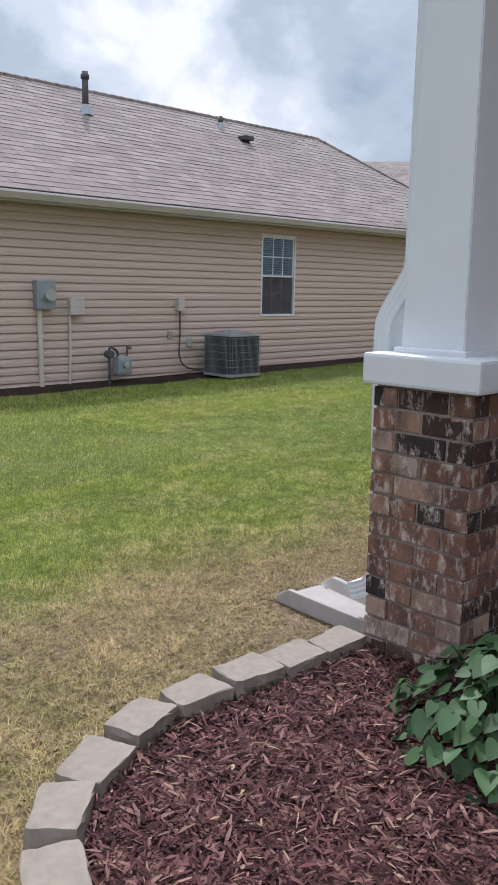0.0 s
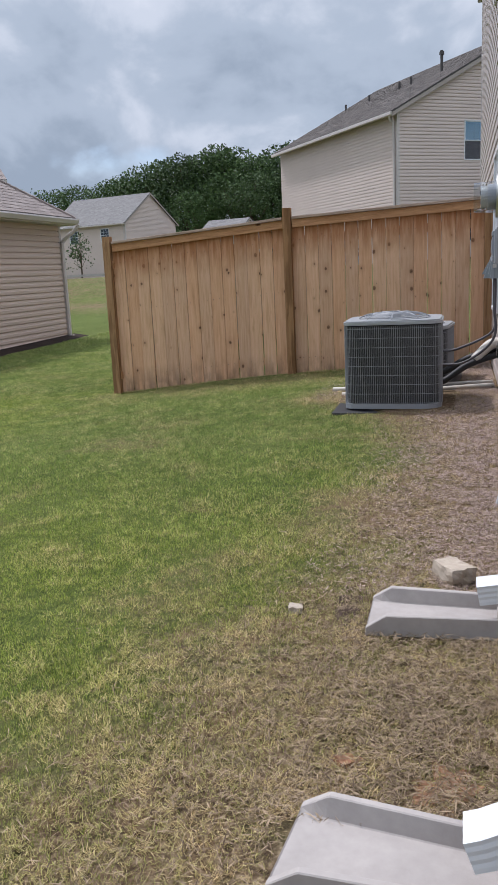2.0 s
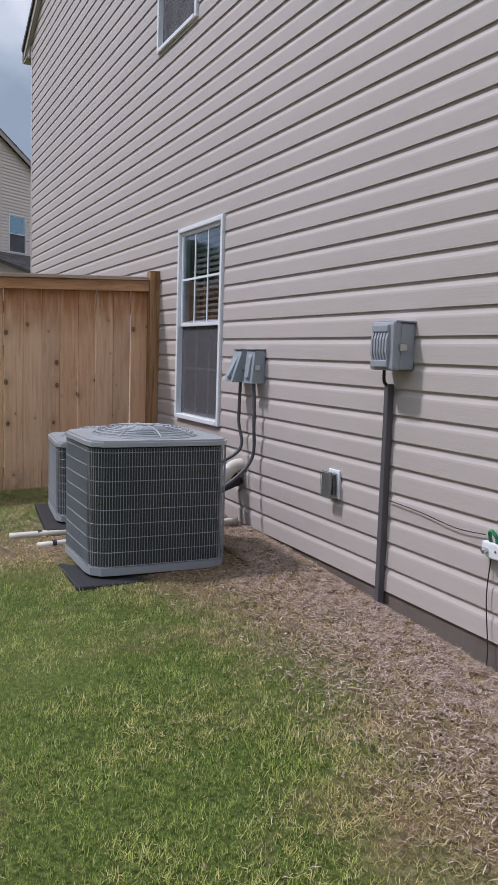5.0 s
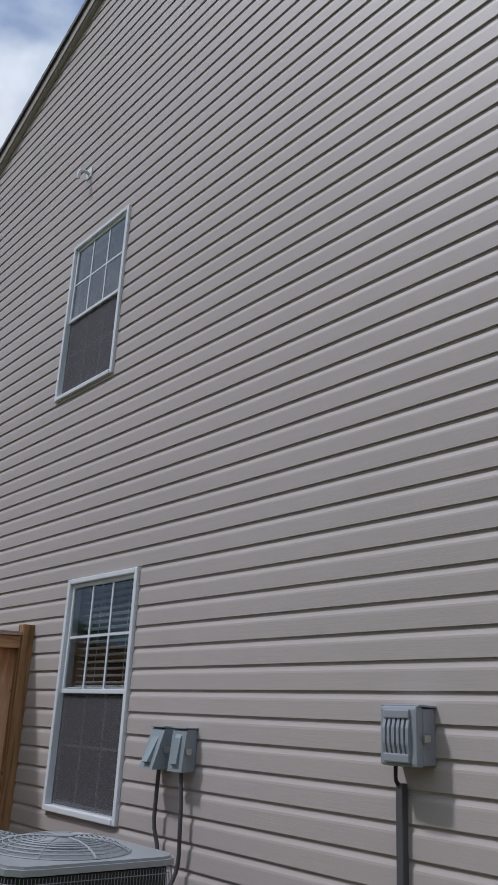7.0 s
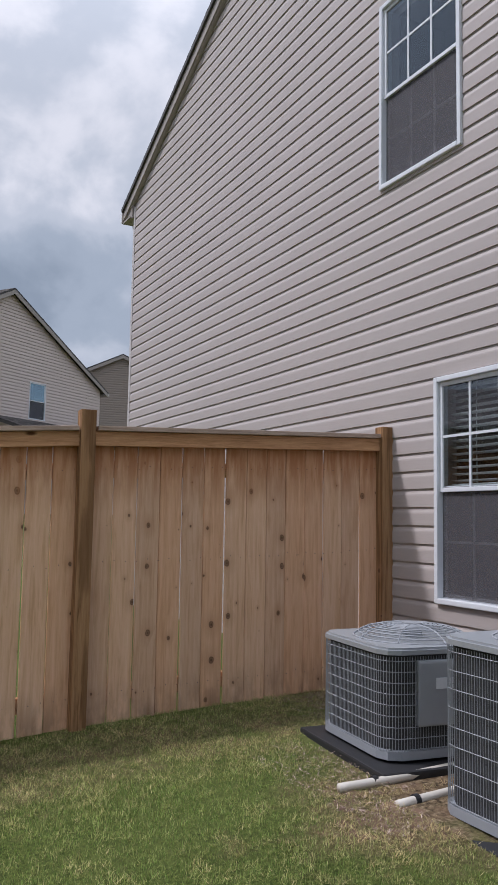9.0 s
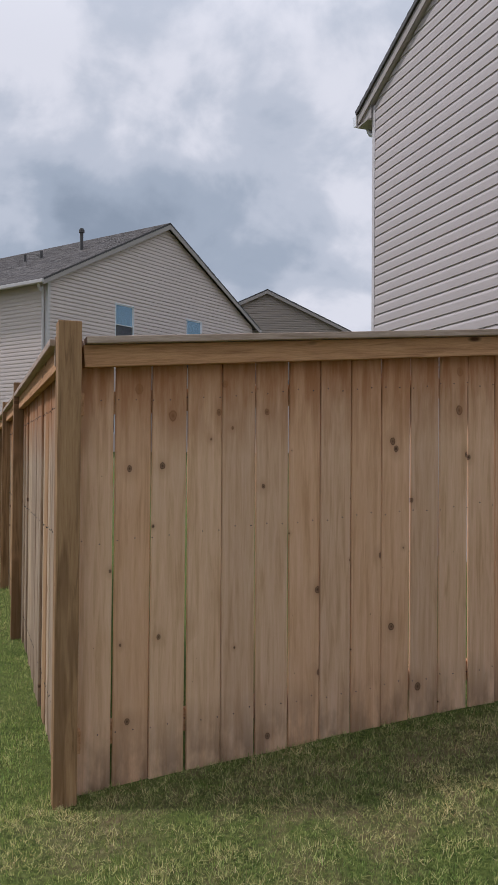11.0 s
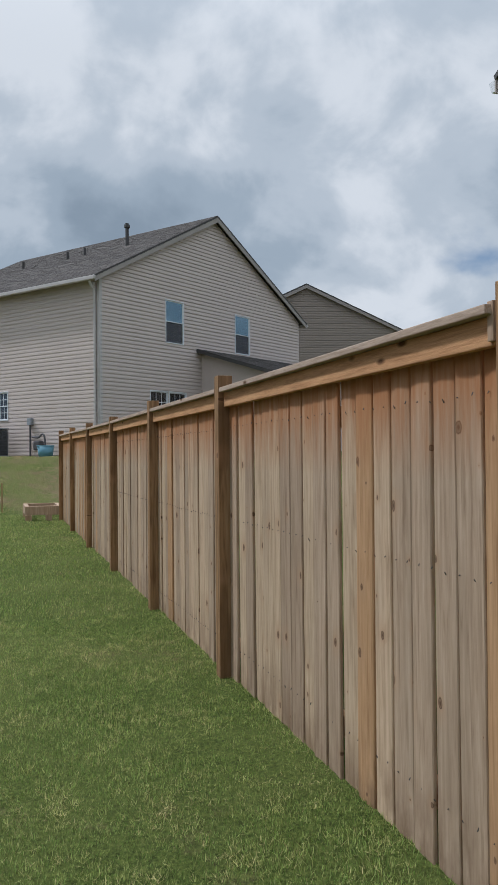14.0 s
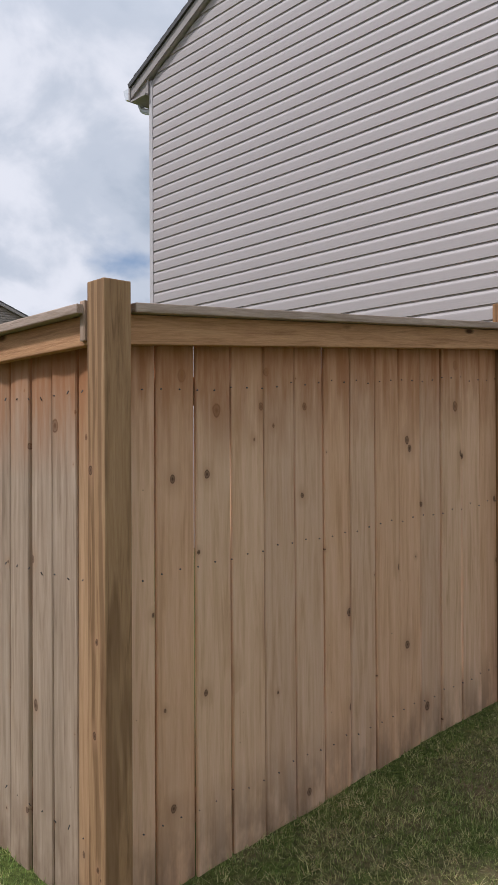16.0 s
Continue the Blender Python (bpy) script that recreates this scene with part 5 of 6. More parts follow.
# meter panel
mp = thing("electric_meter", (5.42, W, 1.49), "blue-grey electric meter panel with glass meter", "electric meter")
part("cabinet", box(B(), (-0.30, 0, 0), (0.30, 0.10, 0.58), 0.01), M_BLUEBOX, mp)
part("door", box(B(), (-0.29, 0.10, 0.012), (0.085, 0.112, 0.56), 0.006), M_BLUEBOX, mp)
part("door", box(B(), (0.095, 0.10, 0.012), (0.29, 0.11, 0.56), 0.006), M_BLUEBOX, mp)
ring = part("meter_ring", rod(B(), (-0.12, 0.105, 0.30), (-0.12, 0.15, 0.30), 0.092, 28), M_BLUEBOX, mp, "grey meter ring", True)
part("meter_collar", rod(B(), (-0.12, 0.15, 0.30), (-0.12, 0.166, 0.30), 0.098, 28), M_CHROME, ring, "bright clamp ring", True)
dome = part("meter_glass", rod(B(), (-0.12, 0.166, 0.30), (-0.12, 0.268, 0.30), 0.074, 28, 0.068), M_DOME, ring, "clear meter cover", True)
dome.visible_shadow = False
part("meter_drum", rod(B(), (-0.12, 0.15, 0.30), (-0.12, 0.205, 0.30), 0.060, 24), M_BOX, ring)
part("meter_face", rod(B(), (-0.12, 0.205, 0.30), (-0.12, 0.236, 0.30), 0.052, 24), M_LENS, ring, "grey meter face")
part("meter_bars", box(B(), (-0.145, 0.236, 0.314), (-0.095, 0.240, 0.328)), M_PVC, ring)
part("meter_bars", box(B(), (-0.145, 0.236, 0.272), (-0.095, 0.239, 0.280)), M_PVC, ring)
for u in (-0.2, 0.0, 0.2):
    part("hub", rod(B(), (u, 0.05, -0.03), (u, 0.05, 0.01), 0.02, 12), M_CHROME, mp)
service = pipe_run("service_pipe", [(5.20, W + 0.06, 1.5), (5.15, W + 0.06, 0.9), (5.12, W + 0.065, 0.6), (5.17, W + 0.08, 0.45), (5.26, W + 0.12, 0.25)], 0.034, M_PIPE, "light grey plastic service pipe into the soil")
for top, foot, r, mat, label in (((-0.062, -0.06, 1.225), (-0.063, -0.06, 1.205), 0.0355, M_RED, "red band round the pipe"), ((-0.128, -0.058, 0.49), (-0.134, -0.056, 0.40), 0.039, M_PIPE, "grey pipe coupling")):
    part("collar", rod(B(), top, foot, r, 16), mat, service, label)
# outlet and tap
ot = thing("outlet_cover", (7.19, W, 0.785), "clear weatherproof outlet cover on the siding", "outlet")
part("plate", box(B(), (-0.055, 0, 0), (0.055, 0.012, 0.15), 0.004), M_TRIM, ot)
part("socket", box(B(), (-0.03, 0.012, 0.025), (0.03, 0.03, 0.125), 0.005), M_PVC, ot)
part("cover", box(B(), (-0.045, 0.012, 0.01), (0.045, 0.07, 0.14), 0.012), M_DOME, ot, "clear hinged cover")
part("cover_rib", box(B(), (-0.047, 0.05, 0.008), (0.047, 0.056, 0.142), 0.002), M_CLEAR, ot)
tp = thing("hose_tap", (5.965, W, 0.77), "white hose tap with green handle", "tap")
part("block", box(B(), (-0.05, 0, -0.012), (0.05, 0.034, 0.050), 0.006), M_TRIM, tp)
part("spout", rod(B(), (0.02, 0.03, 0.02), (0.02, 0.055, 0.012), 0.010, 10), M_CHROME, tp)
part("handle", hose(B(), [(-0.02, 0.018, 0.045), (-0.028, 0.03, 0.075), (-0.012, 0.04, 0.098), (0.008, 0.034, 0.088), (0.014, 0.02, 0.05)], 0.008, 6), M_GREEN, tp, "green loop handle")
for u in (-0.03, 0.034):
    part("screw", rod(B(), (u, 0.033, 0.02), (u, 0.036, 0.02), 0.005, 8), M_VENT, tp)
pipe_run("cable", [(5.98, W + 0.01, 0.78), (5.985, W + 0.02, 0.6), (5.96, W + 0.02, 0.4), (5.95, W + 0.03, 0.33)], 0.0025, M_BLACK, "thin black cable down the siding", "cable")
pipe_run("cable", [(6.68, W + 0.012, 0.86), (6.45, W + 0.012, 0.85), (6.2, W + 0.014, 0.83), (6.02, W + 0.012, 0.84)], 0.0022, M_BLACK, "thin black cable along the siding", "cable")
vt = thing("wall_outlet_pipe", (10.16, W, 6.10), "small white overflow spout high on the siding", "spout")
part("flange", box(B(), (-0.05, 0, -0.05), (0.05, 0.012, 0.05), 0.004), M_TRIM, vt)
part("spout", hose(B(), [(0, 0.0, 0), (0, 0.07, 0), (0.0, 0.10, -0.03), (0, 0.105, -0.10)], 0.016), M_TRIM, vt)

# on the neighbour's wall
NF = NY - 0.015
wall_box("electric_meter_box", 6.17, 1.22, 0.30, 0.40, 0.14, M_BLUEBOX, "blue-grey electric meter box on tan siding", "meter box", 0, 0, NF, -1)
part("meter_glass", rod(B(), (6.2, NF - 0.14, 1.42), (6.2, NF - 0.22, 1.42), 0.085, 20), M_LENS, None)
tagged(bpy.data.objects["meter_glass.001"] if "meter_glass.001" in bpy.data.objects else bpy.data.objects["meter_glass"], "round glass electric meter on a box", "electric meter")
wall_box("utility_box", 6.70, 1.13, 0.24, 0.25, 0.11, M_GUTTER, "pale cable box on tan siding", "utility box", 0, 0, NF, -1)
wall_box("disconnect_box", 8.69, 1.18, 0.13, 0.20, 0.10, M_GUTTER, "pale disconnect box on tan siding", "switch box", 0, 0, NF, -1)
pipe_run("conduit", [(6.10, NF - 0.05, 1.24), (6.10, NF - 0.05, 0.6), (6.10, NF - 0.05, 0.0)], 0.04, M_WPVC, "pale conduit down tan siding", "conduit")
pipe_run("conduit", [(6.60, NF - 0.04, 1.14), (6.60, NF - 0.04, 0.6), (6.57, NF - 0.04, 0.0)], 0.022, M_WPVC, "pale conduit down tan siding", "conduit")
pipe_run("conduit", [(8.69, NF - 0.05, 1.2), (8.69, NF - 0.05, 0.8), (8.68, NF - 0.06, 0.4), (8.85, NF - 0.08, 0.22), (9.2, NF - 0.15, 0.2)], 0.014, M_PVC, "grey conduit to an air conditioner", "conduit")
wall_box("outlet_cover", 8.90, 0.58, 0.09, 0.13, 0.06, M_LENS, "clear outlet cover on tan siding", "outlet", 0, 0, NF, -1)
wall_box("hose_tap_plate", 8.50, 0.72, 0.09, 0.12, 0.04, M_RAKE, "tan tap plate on the siding", "tap", 0, 0, NF, -1)
gm = thing("gas_meter", (7.42, NF - 0.2, 0.07), "grey gas meter with pipes beside the wall", "gas meter")
part("body", box(B(), (-0.13, -0.1, 0.13), (0.13, 0.1, 0.42), 0.05), M_BLUEBOX, gm)
part("dial", rod(B(), (0.0, -0.1, 0.3), (0, -0.13, 0.3), 0.05, 16), M_LENS, gm)
part("pipe", hose(B(), [(-0.24, 0, -0.1), (-0.24, 0, 0.4), (-0.22, 0, 0.56), (-0.1, 0, 0.5), (-0.08, 0, 0.4)], 0.022), M_PVC, gm)
part("pipe", hose(B(), [(0.08, 0, 0.4), (0.1, 0, 0.52), (0.2, 0.05, 0.54), (0.22, 0.2, 0.54)], 0.018), M_PVC, gm)
part("regulator", rod(B(), (-0.24, -0.06, 0.46), (-0.24, 0.06, 0.46), 0.06, 16), M_PVC, gm)
# dark soil strip along the tan house
bm = B()
xs = np.linspace(NW, NE + 0.3, 90)
lo = [(x, NY - 0.46 - 0.1 * noise.noise(Vector((x * 1.3, 0, 0)))) for x in xs]
verts = [bm.verts.new((x, y, ground(x, y) - 0.01)) for x, y in lo] 
verts2 = [bm.verts.new((x, NY - 0.02, ground(x, NY) + 0.06)) for x, y in lo]
for i in range(len(xs) - 1):
    bm.faces.new((verts[i], verts[i + 1], verts2[i + 1], verts2[i]))
setting("mulch_strip", bm, plain("dark_soil", (0.034, 0.024, 0.020), 0.95, 0, 30, 0.4, 0.8, 0.1), "dark bark mulch strip along the wall", "mulch")

# ---- on and by the far house ----
u_far, n_far = Vector((math.cos(radians(36)), math.sin(radians(36)), 0)), Vector((-math.sin(radians(36)), math.cos(radians(36)), 0))


def far_side(s, out, z):
    """A place along the far house's long side: s metres from its corner, out metres from the wall."""
    p = Vector((32.24, 4.68, 0)) + u_far * s + n_far * out
    return p.x, p.y, z


air_conditioner(*far_side(4.15, 0.75, 1.50), 0.85, 0.85, 0.92, 36, False, "dark air conditioner beside the far house", False, "")
for s, z, w, h in ((7.92, 2.65, 0.28, 0.30), (7.05, 2.57, 0.24, 0.20), (3.05, 2.5, 0.18, 0.22)):
    b = thing("utility_box", far_side(s, 0.02, z), "grey utility box on pale siding", "utility box", "boxes on the far house", "", 36)
    part("back_box", box(B(), (-w / 2, 0, 0), (w / 2, 0.12, h), 0.01), M_BOX, b)
    part("conduit", rod(B(), (0, 0.06, 1.45 - z), (0, 0.06, 0.01), 0.03, 8), M_PVC, b)
b = thing("gas_meter", far_side(2.45, 0.25, 1.5), "dark gas meter pipes beside the far house", "gas meter", "", "", 36)
part("body", box(B(), (-0.15, -0.1, 0.2), (0.15, 0.1, 0.5), 0.05), M_PVC, b)
part("pipe", hose(B(), [(-0.3, 0, -0.1), (-0.3, 0, 0.5), (-0.2, 0, 0.7), (0.0, 0, 0.6), (0.3, 0, 0.62), (0.3, -0.2, 0.62)], 0.03), M_PVC, b)
b = thing("bucket", far_side(1.70, 0.6, 1.48), "blue plastic bucket on the grass", "bucket")
part("tub", rod(B(), (0, 0, 0), (0, 0, 0.36), 0.20, 18, 0.25), M_BLUE, b, "", True)
part("rim", rod(B(), (0, 0, 0.33), (0, 0, 0.362), 0.262, 18), M_BLUE, b)
# timber raised frame at the end of the fence
gx = 24.75
fr = thing("timber_frame", (gx, 6.82, ground(gx, 6.8)), "low weathered timber frame at the end of the fence", "timber frame")
for y0, y1, x0, x1, z0, z1 in ((-0.36, 0.34, -0.5, -0.42, 0.10, 0.27), (-0.36, 0.34, 0.5, 0.58, 0.10, 0.27), (0.26, 0.34, -0.42, 0.5, 0.10, 0.27), (-0.36, -0.28, -0.42, 0.5, 0.10, 0.27)):
    part("board", box(B(), (x0, y0, z0), (x1, y1, z1), 0.006), M_CAP, fr)
for x, y in ((-0.46, 0.28), (-0.46, -0.1), (0.5, 0.28)):
    part("foot", box(B(), (x - 0.06, y - 0.06, -0.06), (x + 0.06, y + 0.06, 0.10), 0.006), M_CAP, fr)
b = tagged(part("marker_stake", box(B(), (-0.012, -0.012, -0.05), (0.012, 0.012, 0.62), 0.003), M_POST), "thin wooden stake in the grass", "stake")
b.location = (25.9, 7.55, ground(25.9, 7.55))

# ---- stones, splash and clutter on the ground ----
rs = random.Random(21)


def stone(name, x, y, z, l, w, h, turn, mat, label, cat, group="", rough=0.012, flat=False):
    """A tumbled block: a bevelled box with knocked-about faces."""
    bm = box(B(), (-l / 2, -w / 2, 0), (l / 2, w / 2, h))
    bmesh.ops.subdivide_edges(bm, edges=bm.edges[:], cuts=6, use_grid_fill=True)
    off = Vector((rs.random() * 50, rs.random() * 50, 0))
    for v in bm.verts:
        q = v.co.copy()
        e = sum(abs(a) > b * 0.98 for a, b in ((q.x, l / 2), (q.y, w / 2), (q.z - h / 2, h / 2)))
        pull = 1 - 0.022 * max(0, e - 1)
        v.co = Vector((q.x * pull, q.y * pull, h / 2 + (q.z - h / 2) * pull)) + rough * noise.noise_vector(q * 7 + off) + 0.45 * rough * noise.noise_vector(q * 34 + off)
    if flat:
        for v in bm.verts:
            if v.co.z > h * 0.86:
                v.co.z = h * 0.97 + 0.25 * (v.co.z - h * 0.97)
    ob = part(name, bm, mat)
    ob.matrix_basis = pose(x, y, z, rs.uniform(-2, 2), rs.uniform(-2, 2), turn)
    return tagged(ob, label, cat, group)


EDGING = [(0.72, 1.46, 82), (0.78, 1.70, 72), (0.88, 1.93, 62), (1.01, 2.13, 48), (1.20, 2.27, 28), (1.42, 2.355, 14), (1.65, 2.375, 4), (1.88, 2.375, 0), (2.10, 2.355, -4), (2.32, 2.335, -6)]
for x, y, a in EDGING:
    stone("edging_stone", x, y, ground(x, y) - 0.02, rs.uniform(0.196, 0.212), rs.uniform(0.135, 0.165), rs.uniform(0.105, 0.125), a + rs.uniform(-7, 7), M_EDGE, "tan tumbled concrete edging stone round a mulch bed", "edging stone", "stones round the mulch bed", 0.016, True)
stone("rock", 4.33, 2.50, ground(4.3, 2.5) - 0.02, 0.15, 0.11, 0.10, 30, M_ROCK, "pale angular rock beside a splash block", "rock", "", 0.02)
stone("rock", 4.02, 3.10, ground(3.9, 3.1) - 0.022, 0.07, 0.055, 0.038, 10, M_ROCK, "small flat pale rock in the grass", "rock", "", 0.02)
stone("clay_lump", 3.08, 2.78, ground(3, 2.8) - 0.02, 0.075, 0.06, 0.035, 40, M_ORANGE, "lump of red clay in dry grass", "clay lump", "", 0.025)

# mulch bed and its bark chips
bed = [(x, y) for x, y, _ in EDGING] + [(2.42, 2.30), (2.45, 1.9), (2.9, 1.9), (2.9, -0.6), (0.6, -0.6), (0.66, 1.0)]


def inside(x, y, poly):
    hit = False
    for (x0, y0), (x1, y1) in zip(poly, poly[1:] + poly[:1]):
        if (y0 > y) != (y1 > y) and x < (x1 - x0) * (y - y0) / (y1 - y0) + x0:
            hit = not hit
    return hit


bm = B()
gv = {}
nx, ny = 46, 58
for i in range(nx + 1):
    for j in range(ny + 1):
        x, y = 0.6 + 2.35 * i / nx, -0.6 + 3.0 * j / ny
        if inside(x, y, bed):
            gv[i, j] = bm.verts.new((x, y, ground(x, y) + 0.035 + 0.018 * noise.noise(Vector((x * 5, y * 5, 1)))))
for i, j in list(gv):
    if all(k in gv for k in ((i + 1, j), (i, j + 1), (i + 1, j + 1))):
        bm.faces.new((gv[i, j], gv[i + 1, j], gv[i + 1, j + 1], gv[i, j + 1]))
tagged(part("mulch_bed", bm, M_MULCH), "red-brown bark mulch bed behind edging stones", "mulch", "", "structure")


def scatter(name, points, sizes, material, label, category, lift, tilt):
    """Many small curved slivers in one mesh; points: (x, y, z)."""
    r = np.random.RandomState(5)
    n = len(points)
    a, roll, pitch = r.uniform(0, 6.2832, n), r.uniform(-tilt, tilt, n), r.uniform(-tilt, tilt, n)
    l = r.uniform(*sizes[0], n) ** 1.0
    w = r.uniform(*sizes[1], n)
    d = np.stack([np.cos(a) * np.cos(pitch), np.sin(a) * np.cos(pitch), np.sin(pitch)], 1)
    s = np.stack([-np.sin(a) * np.cos(roll), np.cos(a) * np.cos(roll), np.sin(roll)], 1)
    up = np.cross(d, s)
    p = np.asarray(points) + r.uniform(lift[0], lift[1], (n, 1)) * np.array([[0, 0, 1.0]])
    rows = []
    for u, v, k, taper in ((-0.5, -0.5, 0, 0.5), (-0.5, 0.5, 0, 0.5), (0.0, -0.5, 0.05, 1), (0.0, 0.5, 0.05, 1), (0.5, -0.5, 0, 0.35), (0.5, 0.5, 0, 0.35)):
        rows.append(p + d * (u * l)[:, None] + s * (v * w * taper)[:, None] + up * (k * l)[:, None])
    verts = np.stack(rows, 1).reshape(-1, 3)
    base = np.arange(n)[:, None] * 6
    faces = np.concatenate([base + np.array([[0, 2, 3, 1]]), base + np.array([[2, 4, 5, 3]])])
    me = bpy.data.meshes.new(name)
    me.from_pydata(verts.tolist(), [], faces.tolist())
    me.materials.append(material)
    return tagged(new(name, me), label, category, "", "stuff")


rc = random.Random(8)
chips = []
while len(chips) < 26000:
    x, y = rc.uniform(0.6, 2.6), rc.uniform(0.55, 2.36)
    if inside(x, y, bed):
        chips.append((x, y, ground(x, y) + 0.035))
scatter("bark_chips", chips, ((0.012, 0.062), (0.003, 0.013)), M_MULCH, "loose red-brown shredded bark chips", "mulch", (0.0, 0.028), 0.5)

# dry straw by the splash blocks and pale wood chips along the wall
M_STRAW = leaf_material("dry_straw", (0.08, 0.05, 0.03), (0.42, 0.315, 0.205), 0.9)
M_CHIP = leaf_material("weathered_wood_chips", (0.12, 0.07, 0.055), (0.64, 0.50, 0.42), 0.9)
straws, walls = [], []


def bunch(x, y):
    """Whether a sliver lies here: they gather in loose bunches with bare soil between."""
    return noise.noise(Vector((x * 15, y * 15, 3))) + 0.6 * noise.noise(Vector((x * 4, y * 4, 8))) > rc.uniform(-0.7, 0.25)



while len(straws) < 17000:
    x, y = rc.gauss(3.2, 0.8), min(3.9, 2.25 + abs(rc.gauss(0, 0.5)))
    if bunch(x, y) and x > 1.2 and not (x < 2.5 and y < 2.47) and not (abs(x - 2.64) < 0.16 and y < 2.9) and not (abs(x - 3.96) < 0.15 and y < 2.82):
        straws.append((x, y, ground(x, y) + 0.01))
while len(walls) < 52000:
    x, y = rc.uniform(4.15, 10.05), 2.18 + abs(rc.gauss(0, 0.36))
    if 8.0 < x < 9.2 and rc.random() < 0.08:
        y = rc.uniform(3.3, 3.75)
    if bunch(x, y) and not (abs(x - 7.875) < 0.48 and abs(y - 3.0) < 0.48) and not (abs(x - 8.89) < 0.46 and abs(y - 2.92) < 0.46) and (y < 3.15 or 3.3 < y < 3.75):
        walls.append((x, y, ground(x, y) + 0.008))
scatter("dry_straw", straws, ((0.014, 0.045), (0.0014, 0.0036)), M_STRAW, "loose dry straw and dead grass", "straw", (0.0, 0.02), 0.35)
scatter("wood_chips", walls, ((0.011, 0.038), (0.0014, 0.0042)), M_CHIP, "weathered pale wood chips along the house wall", "wood chips", (0.0, 0.015), 0.3)

# ---- broad-leaved plant by the pier ----
plant = thing("plant", (2.20, 1.56, ground(2.1, 1.5)), "bushy green plant with heart-shaped leaves in the mulch", "plant")


def heart_leaf(size):
    bm = B()
    rim = [(0, 0.0), (0.26, -0.10), (0.46, 0.06), (0.44, 0.36), (0.26, 0.68), (0, 1.0), (-0.26, 0.68), (-0.44, 0.36), (-0.46, 0.06), (-0.26, -0.10)]
    mid = [bm.verts.new((0, y * size, -0.06 * size * math.sin(3.14 * y))) for y in (0.0, 0.35, 0.7)]
    out = [bm.verts.new((x * size, y * size, (0.10 * abs(x) - 0.22 * max(0, y - 0.3) ** 2) * size)) for x, y in rim]
    for tri in ((0, 1, mid[0]), (1, 2, mid[0]), (2, 3, mid[1]), (3, 4, mid[1]), (4, 5, mid[2])):
        bm.faces.new((out[tri[0]], out[tri[1]], tri[2]))
        a, b = (10 - tri[0]) % 10, (10 - tri[1]) % 10
        bm.faces.new((out[b], out[a], tri[2]))
    bm.faces.new((mid[0], out[2], mid[1]))
    bm.faces.new((mid[0], mid[1], out[8]))
    bm.faces.new((mid[1], out[4], mid[2]))
    bm.faces.new((mid[1], mid[2], out[6]))
    return mesh_of("leaf", bm, M_LEAF, True)


LEAVES = [heart_leaf(s) for s in (0.048, 0.06, 0.072)]
rp = random.Random(3)
stems = B()
for i in range(290):
    a, el = rp.uniform(0, 6.2832), rp.uniform(-0.05, 1.45)
    r = rp.uniform(0.72, 1.0)
    x, y, z = 0.34 * r * math.cos(a) * math.cos(el), 0.34 * r * math.sin(a) * math.cos(el), 0.05 + 0.34 * r * math.sin(max(el, 0.02))
    bulge = 1 + 0.18 * noise.noise(Vector((x * 5, y * 5, z * 5)))
    piece("leaf", rp.choice(LEAVES), plant, pose(x * bulge, y * bulge, z * bulge, rp.uniform(-70, -15) * (1 - el / 2.2), rp.uniform(-25, 25), math.degrees(a) - 90 + rp.uniform(-40, 40)))
    if i % 4 == 0:
        hose(stems, [(rp.uniform(-0.05, 0.05), rp.uniform(-0.05, 0.05), -0.02), (x * 0.5, y * 0.5, z * 0.65), (x, y, z)], 0.003, 4, 3)
part("stem", stems, M_LEAF, plant)

# ---- bare patches in the turf ----
def bare_patch(name, x, y, rx, ry, mat, label, lift=0.012, seed=0):
    """A low, uneven mound of bare soil."""
    bm = B()
    rings, n = 7, 36
    mid = bm.verts.new((0, 0, lift))
    prev = None
    for k in range(1, rings + 1):
        f = k / rings
        row = []
        for i in range(n):
            a = 6.2832 * i / n
            wob = 1 + 0.6 * noise.noise(Vector((math.cos(a) * 2.2 + seed, math.sin(a) * 2.2, seed)))
            px, py = rx * f * wob * math.cos(a), ry * f * wob * math.sin(a)
            z = lift * (1 - f * f) + 0.014 * noise.noise(Vector((px * 14 + seed, py * 14, 3))) - 0.02 * f ** 6
            row.append(bm.verts.new((px, py, ground(x + px, y + py) - ground(x, y) + z)))
        for i in range(n):
            j = (i + 1) % n
            bm.faces.new((mid, row[i], row[j]) if prev is None else (prev[i], row[i], row[j], prev[j]))
        prev = row
    ob = part(name, bm, mat, None, "", True)
    ob.location = (x, y, ground(x, y))
    return tagged(ob, label, "soil", "", "structure")


M_DIRT = plain("bare_brown_soil", (0.16, 0.105, 0.07), 0.95, 0, 45, 0.35, 0.9, 0.1)
M_DARKDIRT = plain("dark_brown_soil", (0.085, 0.06, 0.045), 0.95, 0, 45, 0.4, 0.9, 0.1)
bare_patch("soil_patch", 4.05, 2.90, 0.17, 0.07, M_DARKDIRT, "dark washed-out soil at the end of a splash block", 0.006, 1)
bare_patch("soil_patch", 2.98, 2.52, 0.17, 0.12, M_ORANGE, "bare red clay patch beside a splash block", 0.002, 2)
bare_patch("soil_patch", 8.25, 3.62, 0.50, 0.24, M_DIRT, "bare brown soil in front of the air conditioners", 0.0, 3)

